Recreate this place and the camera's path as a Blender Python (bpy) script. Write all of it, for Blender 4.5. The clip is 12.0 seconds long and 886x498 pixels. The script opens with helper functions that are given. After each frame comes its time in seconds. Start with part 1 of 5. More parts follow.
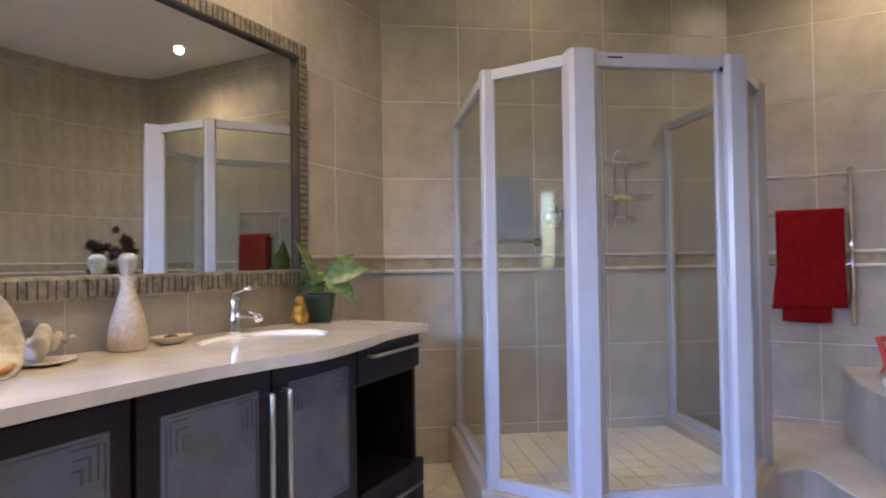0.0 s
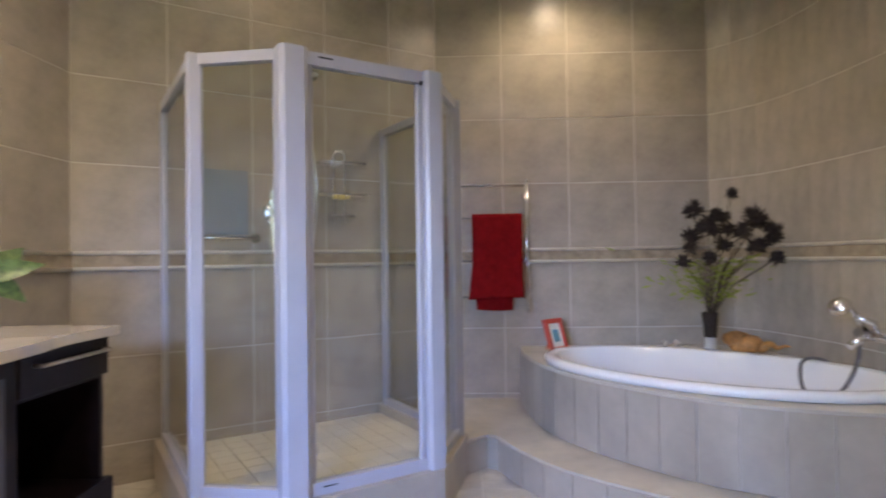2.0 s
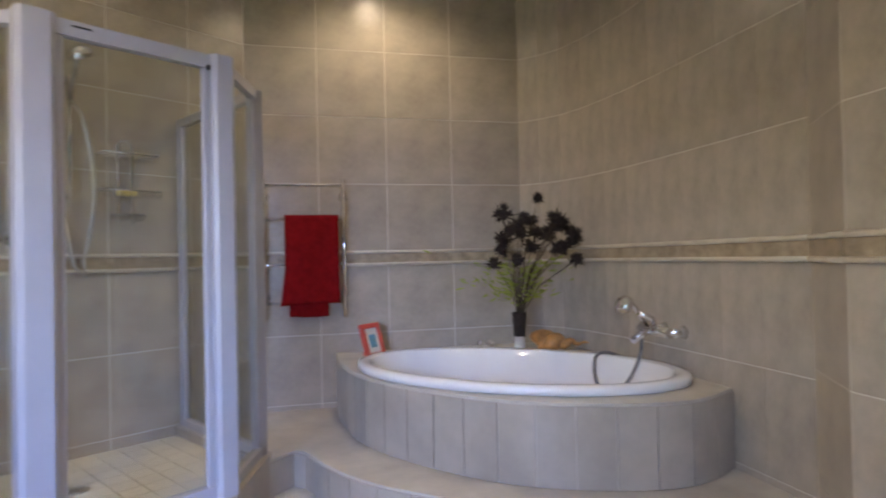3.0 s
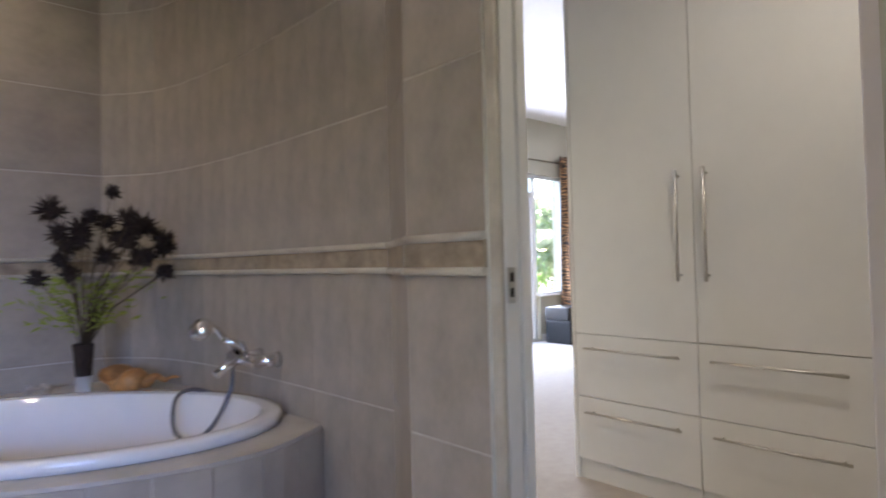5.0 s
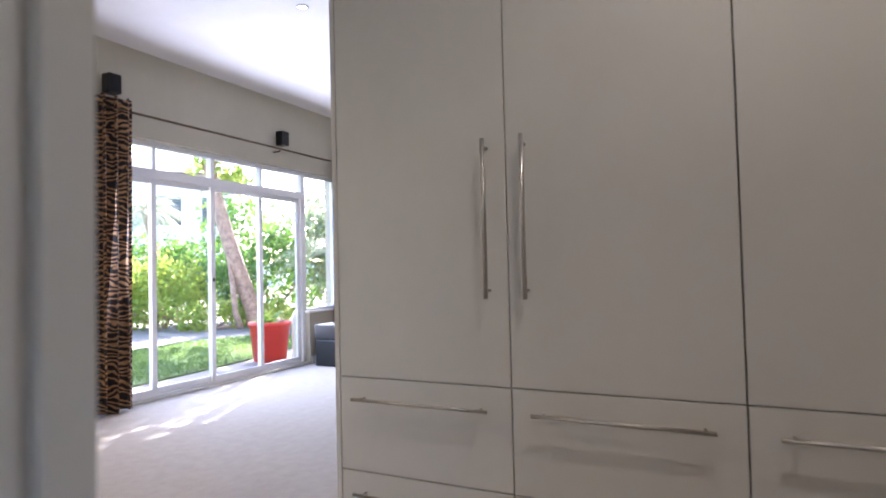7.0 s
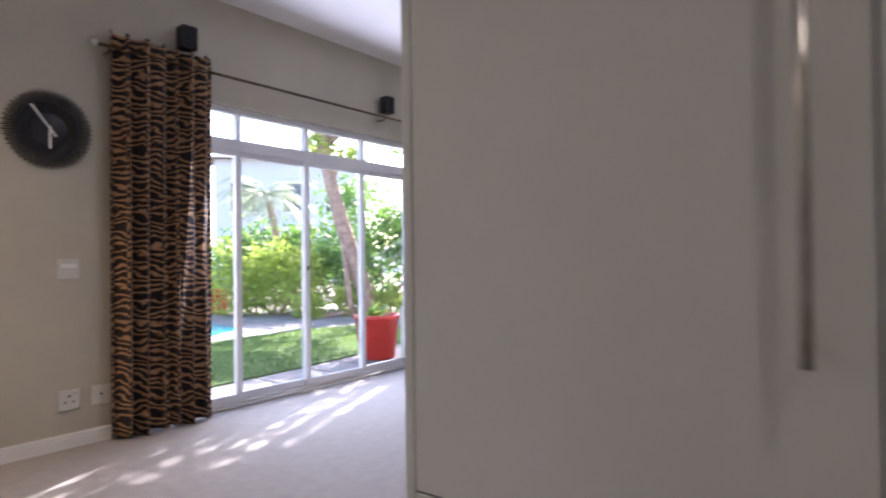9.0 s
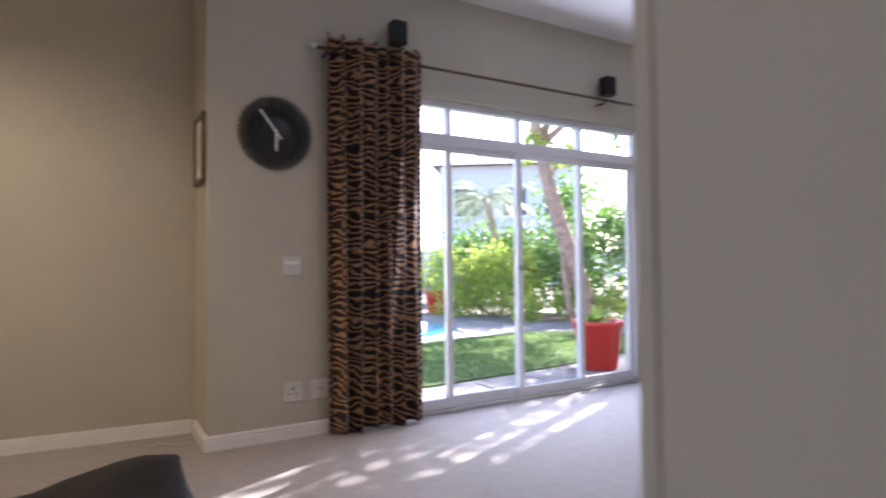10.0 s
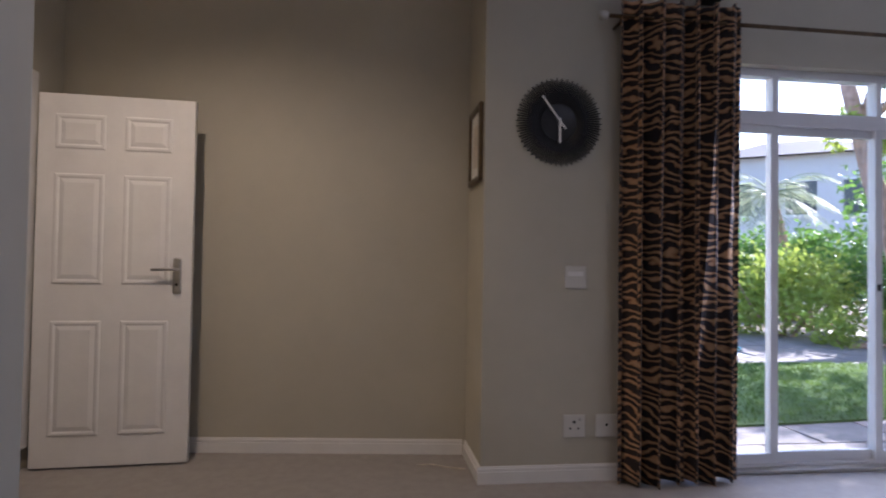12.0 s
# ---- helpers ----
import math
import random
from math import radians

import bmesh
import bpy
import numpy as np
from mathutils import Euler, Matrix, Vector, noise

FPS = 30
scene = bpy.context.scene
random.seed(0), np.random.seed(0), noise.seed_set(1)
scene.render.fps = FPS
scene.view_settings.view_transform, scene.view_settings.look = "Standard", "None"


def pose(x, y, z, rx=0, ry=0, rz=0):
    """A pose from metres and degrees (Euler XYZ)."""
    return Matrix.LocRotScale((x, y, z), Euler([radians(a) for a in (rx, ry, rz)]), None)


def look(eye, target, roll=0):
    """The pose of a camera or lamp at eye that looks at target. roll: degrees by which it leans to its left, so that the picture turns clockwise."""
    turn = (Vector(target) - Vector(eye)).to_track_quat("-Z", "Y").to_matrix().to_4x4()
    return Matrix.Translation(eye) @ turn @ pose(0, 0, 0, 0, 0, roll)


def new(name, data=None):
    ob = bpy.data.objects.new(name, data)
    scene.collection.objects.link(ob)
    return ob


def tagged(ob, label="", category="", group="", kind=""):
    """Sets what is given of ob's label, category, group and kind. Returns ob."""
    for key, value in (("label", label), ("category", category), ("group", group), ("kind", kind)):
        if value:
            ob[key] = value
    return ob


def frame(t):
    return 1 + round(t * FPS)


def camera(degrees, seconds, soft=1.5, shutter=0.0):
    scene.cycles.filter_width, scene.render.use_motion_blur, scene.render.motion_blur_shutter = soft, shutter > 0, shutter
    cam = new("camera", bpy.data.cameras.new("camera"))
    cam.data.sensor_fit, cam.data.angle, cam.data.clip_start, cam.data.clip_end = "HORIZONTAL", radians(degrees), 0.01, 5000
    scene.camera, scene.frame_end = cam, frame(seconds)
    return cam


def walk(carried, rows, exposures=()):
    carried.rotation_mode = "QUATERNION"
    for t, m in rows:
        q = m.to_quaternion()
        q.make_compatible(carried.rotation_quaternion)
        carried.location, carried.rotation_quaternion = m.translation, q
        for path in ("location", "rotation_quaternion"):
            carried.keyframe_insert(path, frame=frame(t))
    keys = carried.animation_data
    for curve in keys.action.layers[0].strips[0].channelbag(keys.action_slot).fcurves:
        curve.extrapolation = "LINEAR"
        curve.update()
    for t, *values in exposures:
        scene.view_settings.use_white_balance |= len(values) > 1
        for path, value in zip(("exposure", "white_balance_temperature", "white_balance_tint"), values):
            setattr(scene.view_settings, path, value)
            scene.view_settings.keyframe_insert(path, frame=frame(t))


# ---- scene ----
cam = camera(73.8, 12.0, 1.9, 0.5)
PATH = [
    (0, (0.475, 0.411, 1.148), (-0.435, 2.192, 1.189), -0.8),
    (0.5, (0.509, 0.413, 1.152), (-0.276, 2.252, 1.185), -0.7),
    (1, (0.531, 0.414, 1.143), (-0.058, 2.325, 1.174), -0.6),
    (1.5, (0.558, 0.419, 1.137), (0.206, 2.387, 1.164), -0.6),
    (2, (0.59, 0.412, 1.123), (0.516, 2.41, 1.154), -0.8),
    (2.5, (0.673, 0.458, 1.125), (0.876, 2.447, 1.153), -0.8),
    (2.7, (0.713, 0.493, 1.126), (1.02, 2.469, 1.154), -1.0),
    (4.3, (1.17, 0.692, 1.116), (2.216, 2.396, 1.155), -1.3),
    (4.5, (1.252, 0.743, 1.116), (2.409, 2.374, 1.154), -1.4),
    (5, (1.455, 0.853, 1.116), (2.799, 2.333, 1.159), -1.4),
    (5.5, (1.647, 0.985, 1.116), (3.165, 2.287, 1.163), -1.4),
    (6, (1.838, 1.078, 1.104), (3.503, 2.186, 1.162), -1.7),
    (6.5, (2.092, 1.252, 1.104), (3.856, 2.194, 1.171), -1.6),
    (6.7, (2.171, 1.312, 1.101), (3.958, 2.207, 1.171), -1.5),
    (8.3, (2.985, 1.763, 1.133), (4.757, 2.689, 1.155), -0.8),
    (8.5, (3.072, 1.823, 1.125), (4.802, 2.825, 1.147), -0.9),
    (9, (3.245, 2.0, 1.127), (4.819, 3.233, 1.152), -0.7),
    (9.5, (3.389, 2.172, 1.095), (4.742, 3.644, 1.136), -0.6),
    (10, (3.569, 2.303, 1.087), (4.593, 4.02, 1.134), -0.6),
    (10.5, (3.569, 2.51, 1.128), (4.343, 4.354, 1.161), -0.1),
    (11, (3.541, 2.7, 1.135), (4.124, 4.613, 1.167), 0.3),
    (11.5, (3.545, 2.845, 1.145), (3.963, 4.801, 1.183), 0.5),
    (12, (3.552, 2.941, 1.145), (3.805, 4.925, 1.192), 0.9),
]
EXPOSURES = [(0.0, 4.25, 6600, 13), (2.7, 4.12, 6750, 11), (4.3, 3.90, 6150, 14), (5.5, 3.60, 5950, 18), (6.7, 3.30, 5850, 21), (8.3, 2.80, 5900, 24), (9.0, 2.70, 5900, 25), (9.5, 2.66, 5900, 25), (10.0, 2.58, 5850, 25), (10.5, 2.44, 5800, 25), (11.0, 2.22, 5600, 25), (11.5, 2.02, 5500, 25), (12.0, 1.86, 5500, 25)]
walk(cam, [(t, look(eye, target, roll)) for t, eye, target, roll in PATH], EXPOSURES)

# ---- light ----
SUN_DIR = Vector((0.77, 0.33, 0.55)).normalized()   # towards the sun
world = bpy.data.worlds.new("sky")
scene.world = world
world.use_nodes = True
_n = world.node_tree.nodes
_sky = _n.new("ShaderNodeTexSky")
_sky.sky_type = "NISHITA"
_sky.sun_disc = False
_sky.sun_elevation = math.asin(SUN_DIR.z)
_sky.sun_rotation = math.atan2(SUN_DIR.x, SUN_DIR.y)
world.node_tree.links.new(_sky.outputs[0], _n["Background"].inputs[0])
_n["Background"].inputs[1].default_value = 0.15


def lamp(name, kind, m, energy, color, **kw):
    d = bpy.data.lights.new(name, kind)
    d.energy, d.color = energy, color
    if "size" in kw:
        d.size = kw["size"]
    if "size_y" in kw:
        d.shape, d.size_y = "RECTANGLE", kw["size_y"]
    if "spot" in kw:
        d.spot_size, d.spot_blend, d.shadow_soft_size = radians(kw["spot"]), kw.get("blend", 0.6), 0.04
    if "angle" in kw:
        d.angle = radians(kw["angle"])
    ob = new(name, d)
    ob.matrix_world = m
    return ob


lamp("sun", "SUN", look(SUN_DIR * 30, (0, 0, 0)), 5.0, (1.0, 0.95, 0.86), angle=0.55)
# sky light in the bedroom's glass front, the bathroom window behind the camera
lamp("window_light", "AREA", look((6.8, 5.885, 1.3), (6.8, 0, 0.9)), 18.5, (0.78, 0.85, 1.0), size=3.0, size_y=1.9)
_bw = lamp("bath_window_light", "AREA", look((-0.75, -1.22, 1.70), (0.45, 3.4, -0.25)), 1.6, (0.27, 0.43, 1.0), size=1.4, size_y=0.5)
_bw.data.spread = radians(62)
# last one is an unseen fill lamp, added to even out the bathroom
DOWNLIGHTS = [(1.25, 3.92), (-0.30, 3.35), (-0.80, 1.75), (0.65, 1.2)]
WARM = (1.0, 0.80, 0.56)
# second and fourth are unseen fill lamps, added to light bedroom and alcove door
BED_LIGHTS = [(3.20, 1.20), (7.6, 4.3), (5.7, 4.2), (2.60, 5.15)]
for _i, (_x, _y) in enumerate(DOWNLIGHTS):
    lamp("downlight_lamp", "SPOT", look((_x, _y, 3.02), (_x, _y, 0)), (2.5, 0.3, 5.4, 3.0)[_i], WARM, spot=150, blend=0.9)
for _i, (_x, _y) in enumerate(BED_LIGHTS):
    lamp("downlight_lamp", "SPOT", look((_x, _y, 3.02), (_x, _y, 0)), (4.9, 2.5, 1.6, 28)[_i], (1.0, 0.78, 0.50) if _i == 3 else (1.0, 0.88, 0.68), spot=(136, 150, 150, 144)[_i], blend=0.9)

# ---- materials ----


def mat(name, color, rough=0.6, metal=0.0, var=0.12, scale=6.0, bump=0.0, bump_scale=60.0, spec=0.5, coat=0.0, rand=0.0, color2=None, trans=0.0):
    """Principled surface: two scales of colour variation, fine relief, optional per-piece variation."""
    m = bpy.data.materials.new(name)
    m.use_nodes = True
    nt = m.node_tree
    N, L = nt.nodes, nt.links
    b = N["Principled BSDF"]
    b.inputs["Roughness"].default_value = rough
    b.inputs["Metallic"].default_value = metal
    b.inputs["Specular IOR Level"].default_value = spec
    b.inputs["Coat Weight"].default_value = coat
    b.inputs["Coat Roughness"].default_value = 0.08
    b.inputs["Transmission Weight"].default_value = trans
    co = N.new("ShaderNodeTexCoord")
    n1 = N.new("ShaderNodeTexNoise")
    n1.inputs["Scale"].default_value = scale
    n1.inputs["Detail"].default_value = 6
    n1.inputs["Roughness"].default_value = 0.65
    L.new(co.outputs["Object"], n1.inputs["Vector"])
    ramp = N.new("ShaderNodeValToRGB")
    c = Vector(color)
    c2 = Vector(color2) if color2 else c * (1 - 2.2 * var)
    ramp.color_ramp.elements[0].position, ramp.color_ramp.elements[1].position = 0.32, 0.68
    ramp.color_ramp.elements[0].color = (*c2, 1)
    ramp.color_ramp.elements[1].color = (*[min(1, v * (1 + var * 0.4)) for v in c], 1)
    L.new(n1.outputs[0], ramp.inputs[0])
    out = ramp.outputs[0]
    if rand:
        oi = N.new("ShaderNodeObjectInfo")
        mr = N.new("ShaderNodeMapRange")
        mr.inputs["To Min"].default_value, mr.inputs["To Max"].default_value = 1 - rand, 1 + rand
        L.new(oi.outputs["Random"], mr.inputs["Value"])
        hs = N.new("ShaderNodeHueSaturation")
        L.new(mr.outputs[0], hs.inputs["Value"])
        L.new(out, hs.inputs["Color"])
        out = hs.outputs[0]
    L.new(out, b.inputs["Base Color"])
    if bump:
        n2 = N.new("ShaderNodeTexNoise")
        n2.inputs["Scale"].default_value = bump_scale
        n2.inputs["Detail"].default_value = 4
        L.new(co.outputs["Object"], n2.inputs["Vector"])
        bp = N.new("ShaderNodeBump")
        bp.inputs["Strength"].default_value = bump
        bp.inputs["Distance"].default_value = 0.01
        L.new(n2.outputs[0], bp.inputs["Height"])
        L.new(bp.outputs[0], b.inputs["Normal"])
    return m


def glass_mat(name, tint=(0.97, 0.985, 0.98), rough=0.0):
    """A thin clear pane: clear transmission and a Fresnel-weighted mirror gloss."""
    m = bpy.data.materials.new(name)
    m.use_nodes = True
    nt = m.node_tree
    N, L = nt.nodes, nt.links
    N.remove(N["Principled BSDF"])
    tr, gl, mx = N.new("ShaderNodeBsdfTransparent"), N.new("ShaderNodeBsdfGlossy"), N.new("ShaderNodeMixShader")
    lw, pw, ml = N.new("ShaderNodeLayerWeight"), N.new("ShaderNodeMath"), N.new("ShaderNodeMapRange")
    pw.operation = "POWER"
    pw.inputs[1].default_value = 4.5
    ml.inputs["To Min"].default_value, ml.inputs["To Max"].default_value = 0.03, 0.85
    L.new(lw.outputs["Facing"], pw.inputs[0])
    L.new(pw.outputs[0], ml.inputs["Value"])
    tr.inputs[0].default_value = (*tint, 1)
    gl.inputs["Roughness"].default_value = rough
    L.new(ml.outputs[0], mx.inputs[0])
    L.new(tr.outputs[0], mx.inputs[1])
    L.new(gl.outputs[0], mx.inputs[2])
    L.new(mx.outputs[0], N["Material Output"].inputs[0])
    return m


def tiger_mat():
    """Woven tiger stripe: warped dark bands over ochre."""
    m = bpy.data.materials.new("tiger_cloth")
    m.use_nodes = True
    nt = m.node_tree
    N, L = nt.nodes, nt.links
    b = N["Principled BSDF"]
    b.inputs["Roughness"].default_value = 0.85
    b.inputs["Sheen Weight"].default_value = 0.15
    co, mp = N.new("ShaderNodeTexCoord"), N.new("ShaderNodeMapping")
    L.new(co.outputs["UV"], mp.inputs[0])
    mp.inputs["Scale"].default_value = (0.62, 1.0, 1.0)

    def calc(op, a, k, c=None):
        q = N.new("ShaderNodeMath")
        q.operation = op
        for s, v in enumerate((a, k, c)):
            if v is None:
                continue
            if isinstance(v, (int, float)):
                q.inputs[s].default_value = v
            else:
                L.new(v, q.inputs[s])
        return q.outputs[0]

    warp, fine, bend = (N.new("ShaderNodeTexNoise") for _ in range(3))
    for tx, sc in ((warp, 9.0), (fine, 22.0), (bend, 4.0)):
        tx.inputs["Scale"].default_value = sc
        tx.inputs["Detail"].default_value = 2.0
        L.new(mp.outputs[0], tx.inputs[0])
    xy = N.new("ShaderNodeSeparateXYZ")
    L.new(mp.outputs[0], xy.inputs[0])
    # the woven bands slope down and up again across the cloth
    slope = calc("PINGPONG", calc("MULTIPLY_ADD", bend.outputs[0], 0.22, xy.outputs[0]), 0.085)
    height = calc("MULTIPLY_ADD", slope, 0.30, xy.outputs[1])
    height = calc("MULTIPLY_ADD", warp.outputs[0], 0.15, height)
    band = calc("SINE", calc("MULTIPLY", height, 2 * math.pi / 0.043), 0.0)
    band = calc("MULTIPLY_ADD", fine.outputs[0], 1.25, band)
    band = calc("MULTIPLY_ADD", band, 0.36, 0.18)
    r = N.new("ShaderNodeValToRGB")
    e = r.color_ramp.elements
    e[0].position, e[0].color = 0.44, (0.014, 0.008, 0.007, 1)
    e[1].position, e[1].color = 0.54, (0.36, 0.17, 0.07, 1)
    x = e.new(0.8)
    x.color = (0.58, 0.35, 0.17, 1)
    L.new(band, r.inputs[0])
    n = N.new("ShaderNodeTexNoise")
    n.inputs["Scale"].default_value = 3.0
    L.new(mp.outputs[0], n.inputs[0])
    mx = N.new("ShaderNodeMix")
    mx.data_type, mx.blend_type = "RGBA", "MULTIPLY"
    mx.inputs[0].default_value = 0.4
    L.new(r.outputs[0], mx.inputs[6])
    L.new(n.outputs[0], mx.inputs[7])
    L.new(mx.outputs[2], b.inputs["Base Color"])
    return m


M_TILE = mat("wall_tile", (0.46, 0.405, 0.335), 0.30, var=0.10, scale=3.2, bump=0.05, bump_scale=18, rand=0.05)
M_GROUT = mat("grout", (0.80, 0.77, 0.71), 0.9, var=0.08)
M_BAND = mat("border_tile", (0.44, 0.355, 0.25), 0.3, var=0.2, scale=14, bump=0.1)
M_TRIM = mat("border_trim", (0.66, 0.60, 0.50), 0.3, var=0.1, scale=10)
M_FTILE = mat("floor_tile", (0.60, 0.555, 0.48), 0.28, var=0.12, scale=4, rand=0.05)
M_MOSAIC = mat("shower_floor_tile", (0.74, 0.69, 0.60), 0.42, var=0.12, scale=9, rand=0.06)
M_WHITE_AL = mat("white_aluminium", (0.45, 0.45, 0.50), 0.32, var=0.03)
M_WINFRAME = mat("window_aluminium", (0.74, 0.74, 0.76), 0.35, var=0.03)
M_PAINT_W = mat("white_paint", (0.78, 0.76, 0.73), 0.42, var=0.03, bump=0.02)
M_SWITCH = mat("switch_plastic", (0.58, 0.56, 0.51), 0.35, var=0.03)
M_CUP = mat("cupboard_board", (0.70, 0.69, 0.66), 0.38, var=0.03, scale=2)
M_CUP_IN = mat("cupboard_carcass", (0.30, 0.28, 0.25), 0.6)
M_WALL = mat("wall_paint", (0.472, 0.438, 0.348), 0.7, var=0.04, scale=1.5, bump=0.04, bump_scale=90)
M_CEIL = mat("ceiling_paint", (0.82, 0.79, 0.77), 0.8, var=0.03, scale=2, bump=0.03)
M_CARPET = mat("carpet", (0.37, 0.34, 0.31), 0.95, var=0.05, scale=14, bump=0.6, bump_scale=260, spec=0.1)
M_CHROME = mat("chrome", (0.80, 0.80, 0.82), 0.10, metal=1.0, var=0.03)
M_STEEL = mat("brushed_steel", (0.62, 0.60, 0.56), 0.30, metal=1.0, var=0.06, scale=30)
M_HOSE = mat("ribbed_hose", (0.22, 0.22, 0.24), 0.4, metal=0.6, var=0.2, scale=60)
M_ESPRESSO = mat("dark_veneer", (0.017, 0.010, 0.012), 0.34, var=0.25, scale=8, spec=0.3)
M_MARBLE = mat("counter_stone", (0.78, 0.70, 0.60), 0.10, var=0.07, scale=5, coat=0.4)
M_PORC = mat("porcelain", (0.86, 0.86, 0.86), 0.08, var=0.015, coat=0.5)
M_FROST = mat("etched_glass", (0.15, 0.155, 0.19), 0.22, var=0.15, scale=5)
M_ETCH = mat("etched_line", (0.035, 0.035, 0.045), 0.35, var=0.1)
M_RED = mat("red_towel", (0.28, 0.009, 0.013), 0.95, var=0.12, scale=20, bump=0.9, bump_scale=220, spec=0.1)
M_FRAME_AG = mat("aged_silver", (0.42, 0.37, 0.29), 0.34, metal=0.7, var=0.28, scale=25, bump=0.6, bump_scale=45)
M_FRAME_DK = mat("dark_groove", (0.05, 0.04, 0.03), 0.5, var=0.2)
M_MIRROR = mat("mirror_silver", (0.86, 0.87, 0.86), 0.0, metal=1.0, var=0.0)
M_PERSPEX = mat("grey_perspex", (0.30, 0.33, 0.35), 0.38, var=0.06, scale=3)
M_GLASS = glass_mat("clear_glass")
M_GLASS_T = glass_mat("shower_glass", (0.93, 0.95, 0.93))
M_STOP = mat("clear_stopper", (0.95, 0.95, 0.95), 0.05, var=0.0, trans=0.85)
M_TIGER = tiger_mat()
M_BLACK = mat("black_plastic", (0.012, 0.012, 0.013), 0.35, var=0.15)
M_LEATHER = mat("black_leather", (0.010, 0.010, 0.012), 0.5, spec=0.2, var=0.2, scale=12, bump=0.4, bump_scale=90)
M_DWOOD = mat("black_wood", (0.012, 0.011, 0.013), 0.4, spec=0.25, var=0.2)
M_POT = mat("red_pot", (0.62, 0.05, 0.035), 0.45, var=0.12, scale=4)
M_GPOT = mat("green_pot", (0.012, 0.045, 0.03), 0.4, var=0.15)
M_GOLD = mat("gilt", (0.62, 0.34, 0.07), 0.35, metal=0.8, var=0.3, scale=30)
M_SHELL = mat("shell", (0.74, 0.66, 0.55), 0.4, var=0.18, scale=30, bump=0.3)
M_SHELL_O = mat("shell_orange", (0.72, 0.36, 0.12), 0.35, var=0.2, scale=18)
M_SAND = mat("sand_fill", (0.66, 0.56, 0.44), 0.7, var=0.15, scale=60, bump=0.3, bump_scale=300)
M_DRY = mat("dried_flower", (0.042, 0.028, 0.022), 0.9, var=0.3, scale=30)
M_STEM = mat("dried_stem", (0.10, 0.075, 0.045), 0.9, var=0.2)
M_LEAF_V = mat("variegated_leaf", (0.17, 0.25, 0.08), 0.4, var=0.1, scale=34, color2=(0.008, 0.04, 0.014))
M_LEAF = mat("garden_leaf", (0.13, 0.25, 0.05), 0.5, var=0.3, scale=3, color2=(0.025, 0.075, 0.012))
M_LEAF_Y = mat("lime_leaf", (0.36, 0.42, 0.07), 0.5, var=0.25, scale=3, color2=(0.14, 0.22, 0.03))
M_LEAF_P = mat("palm_leaf", (0.30, 0.34, 0.22), 0.5, var=0.25, scale=3, color2=(0.12, 0.16, 0.08))
M_BARK = mat("bark", (0.48, 0.30, 0.22), 0.9, var=0.25, scale=10, bump=0.8, bump_scale=14)
M_GRASS = mat("lawn", (0.12, 0.19, 0.035), 0.9, var=0.3, scale=9, bump=0.6, bump_scale=60, color2=(0.035, 0.08, 0.01))
M_SLATE = mat("paving_stone", (0.27, 0.225, 0.205), 0.7, var=0.2, scale=5, bump=0.2, rand=0.10)
M_SOIL = mat("ground_soil", (0.22, 0.17, 0.12), 0.95, var=0.2, scale=2)
M_POOL = mat("pool_water", (0.05, 0.42, 0.58), 0.05, var=0.1, scale=3, bump=0.15, bump_scale=8)
M_RENDER = mat("house_plaster", (0.60, 0.58, 0.59), 0.9, var=0.05)
M_ROOF = mat("roof_tile", (0.16, 0.14, 0.14), 0.8, var=0.15, scale=10)
M_WINDARK = mat("dark_window", (0.03, 0.035, 0.04), 0.1)
M_PAPER = mat("paper", (0.82, 0.80, 0.74), 0.8, var=0.03)
M_PHOTO = mat("photo_print", (0.12, 0.32, 0.55), 0.3, var=0.2, scale=40, color2=(0.14, 0.26, 0.10))
M_CORAL = mat("coral_paint", (0.66, 0.10, 0.07), 0.4, var=0.1)
M_BRONZE = mat("bronze_frame", (0.13, 0.085, 0.04), 0.4, metal=0.4, var=0.25, scale=20)
M_SOAP = mat("soap", (0.80, 0.66, 0.24), 0.5, var=0.06)


def let_light_through(m, share, tint):
    """Thin leaves pass part of the sunlight that falls on their other side."""
    N, L = m.node_tree.nodes, m.node_tree.links
    t, mx = N.new("ShaderNodeBsdfTranslucent"), N.new("ShaderNodeMixShader")
    t.inputs[0].default_value = (*tint, 1)
    mx.inputs[0].default_value = share
    L.new(N["Principled BSDF"].outputs[0], mx.inputs[1])
    L.new(t.outputs[0], mx.inputs[2])
    L.new(mx.outputs[0], N["Material Output"].inputs[0])


let_light_through(M_LEAF, 0.32, (0.20, 0.36, 0.06))
let_light_through(M_LEAF_Y, 0.38, (0.48, 0.56, 0.10))
let_light_through(M_LEAF_P, 0.35, (0.40, 0.44, 0.26))
let_light_through(M_GRASS, 0.25, (0.24, 0.36, 0.06))


def lamp_mat():
    m = bpy.data.materials.new("lit_lamp")
    m.use_nodes = True
    b = m.node_tree.nodes["Principled BSDF"]
    b.inputs["Emission Color"].default_value = (1, 0.86, 0.66, 1)
    b.inputs["Emission Strength"].default_value = 9.0
    return m


M_LAMP = lamp_mat()

# ---- mesh helpers ----


def bbox(bm, x0, x1, y0, y1, z0, z1, bevel=0.0):
    r = bmesh.ops.create_cube(bm, size=1)
    vs = r["verts"]
    for v in vs:
        v.co = Vector(((x0 + x1) / 2 + v.co.x * (x1 - x0), (y0 + y1) / 2 + v.co.y * (y1 - y0), (z0 + z1) / 2 + v.co.z * (z1 - z0)))
    if bevel:
        es = {e for v in vs for e in v.link_edges}
        bmesh.ops.bevel(bm, geom=list(es), offset=bevel, segments=2, affect="EDGES", profile=0.5)
    return bm


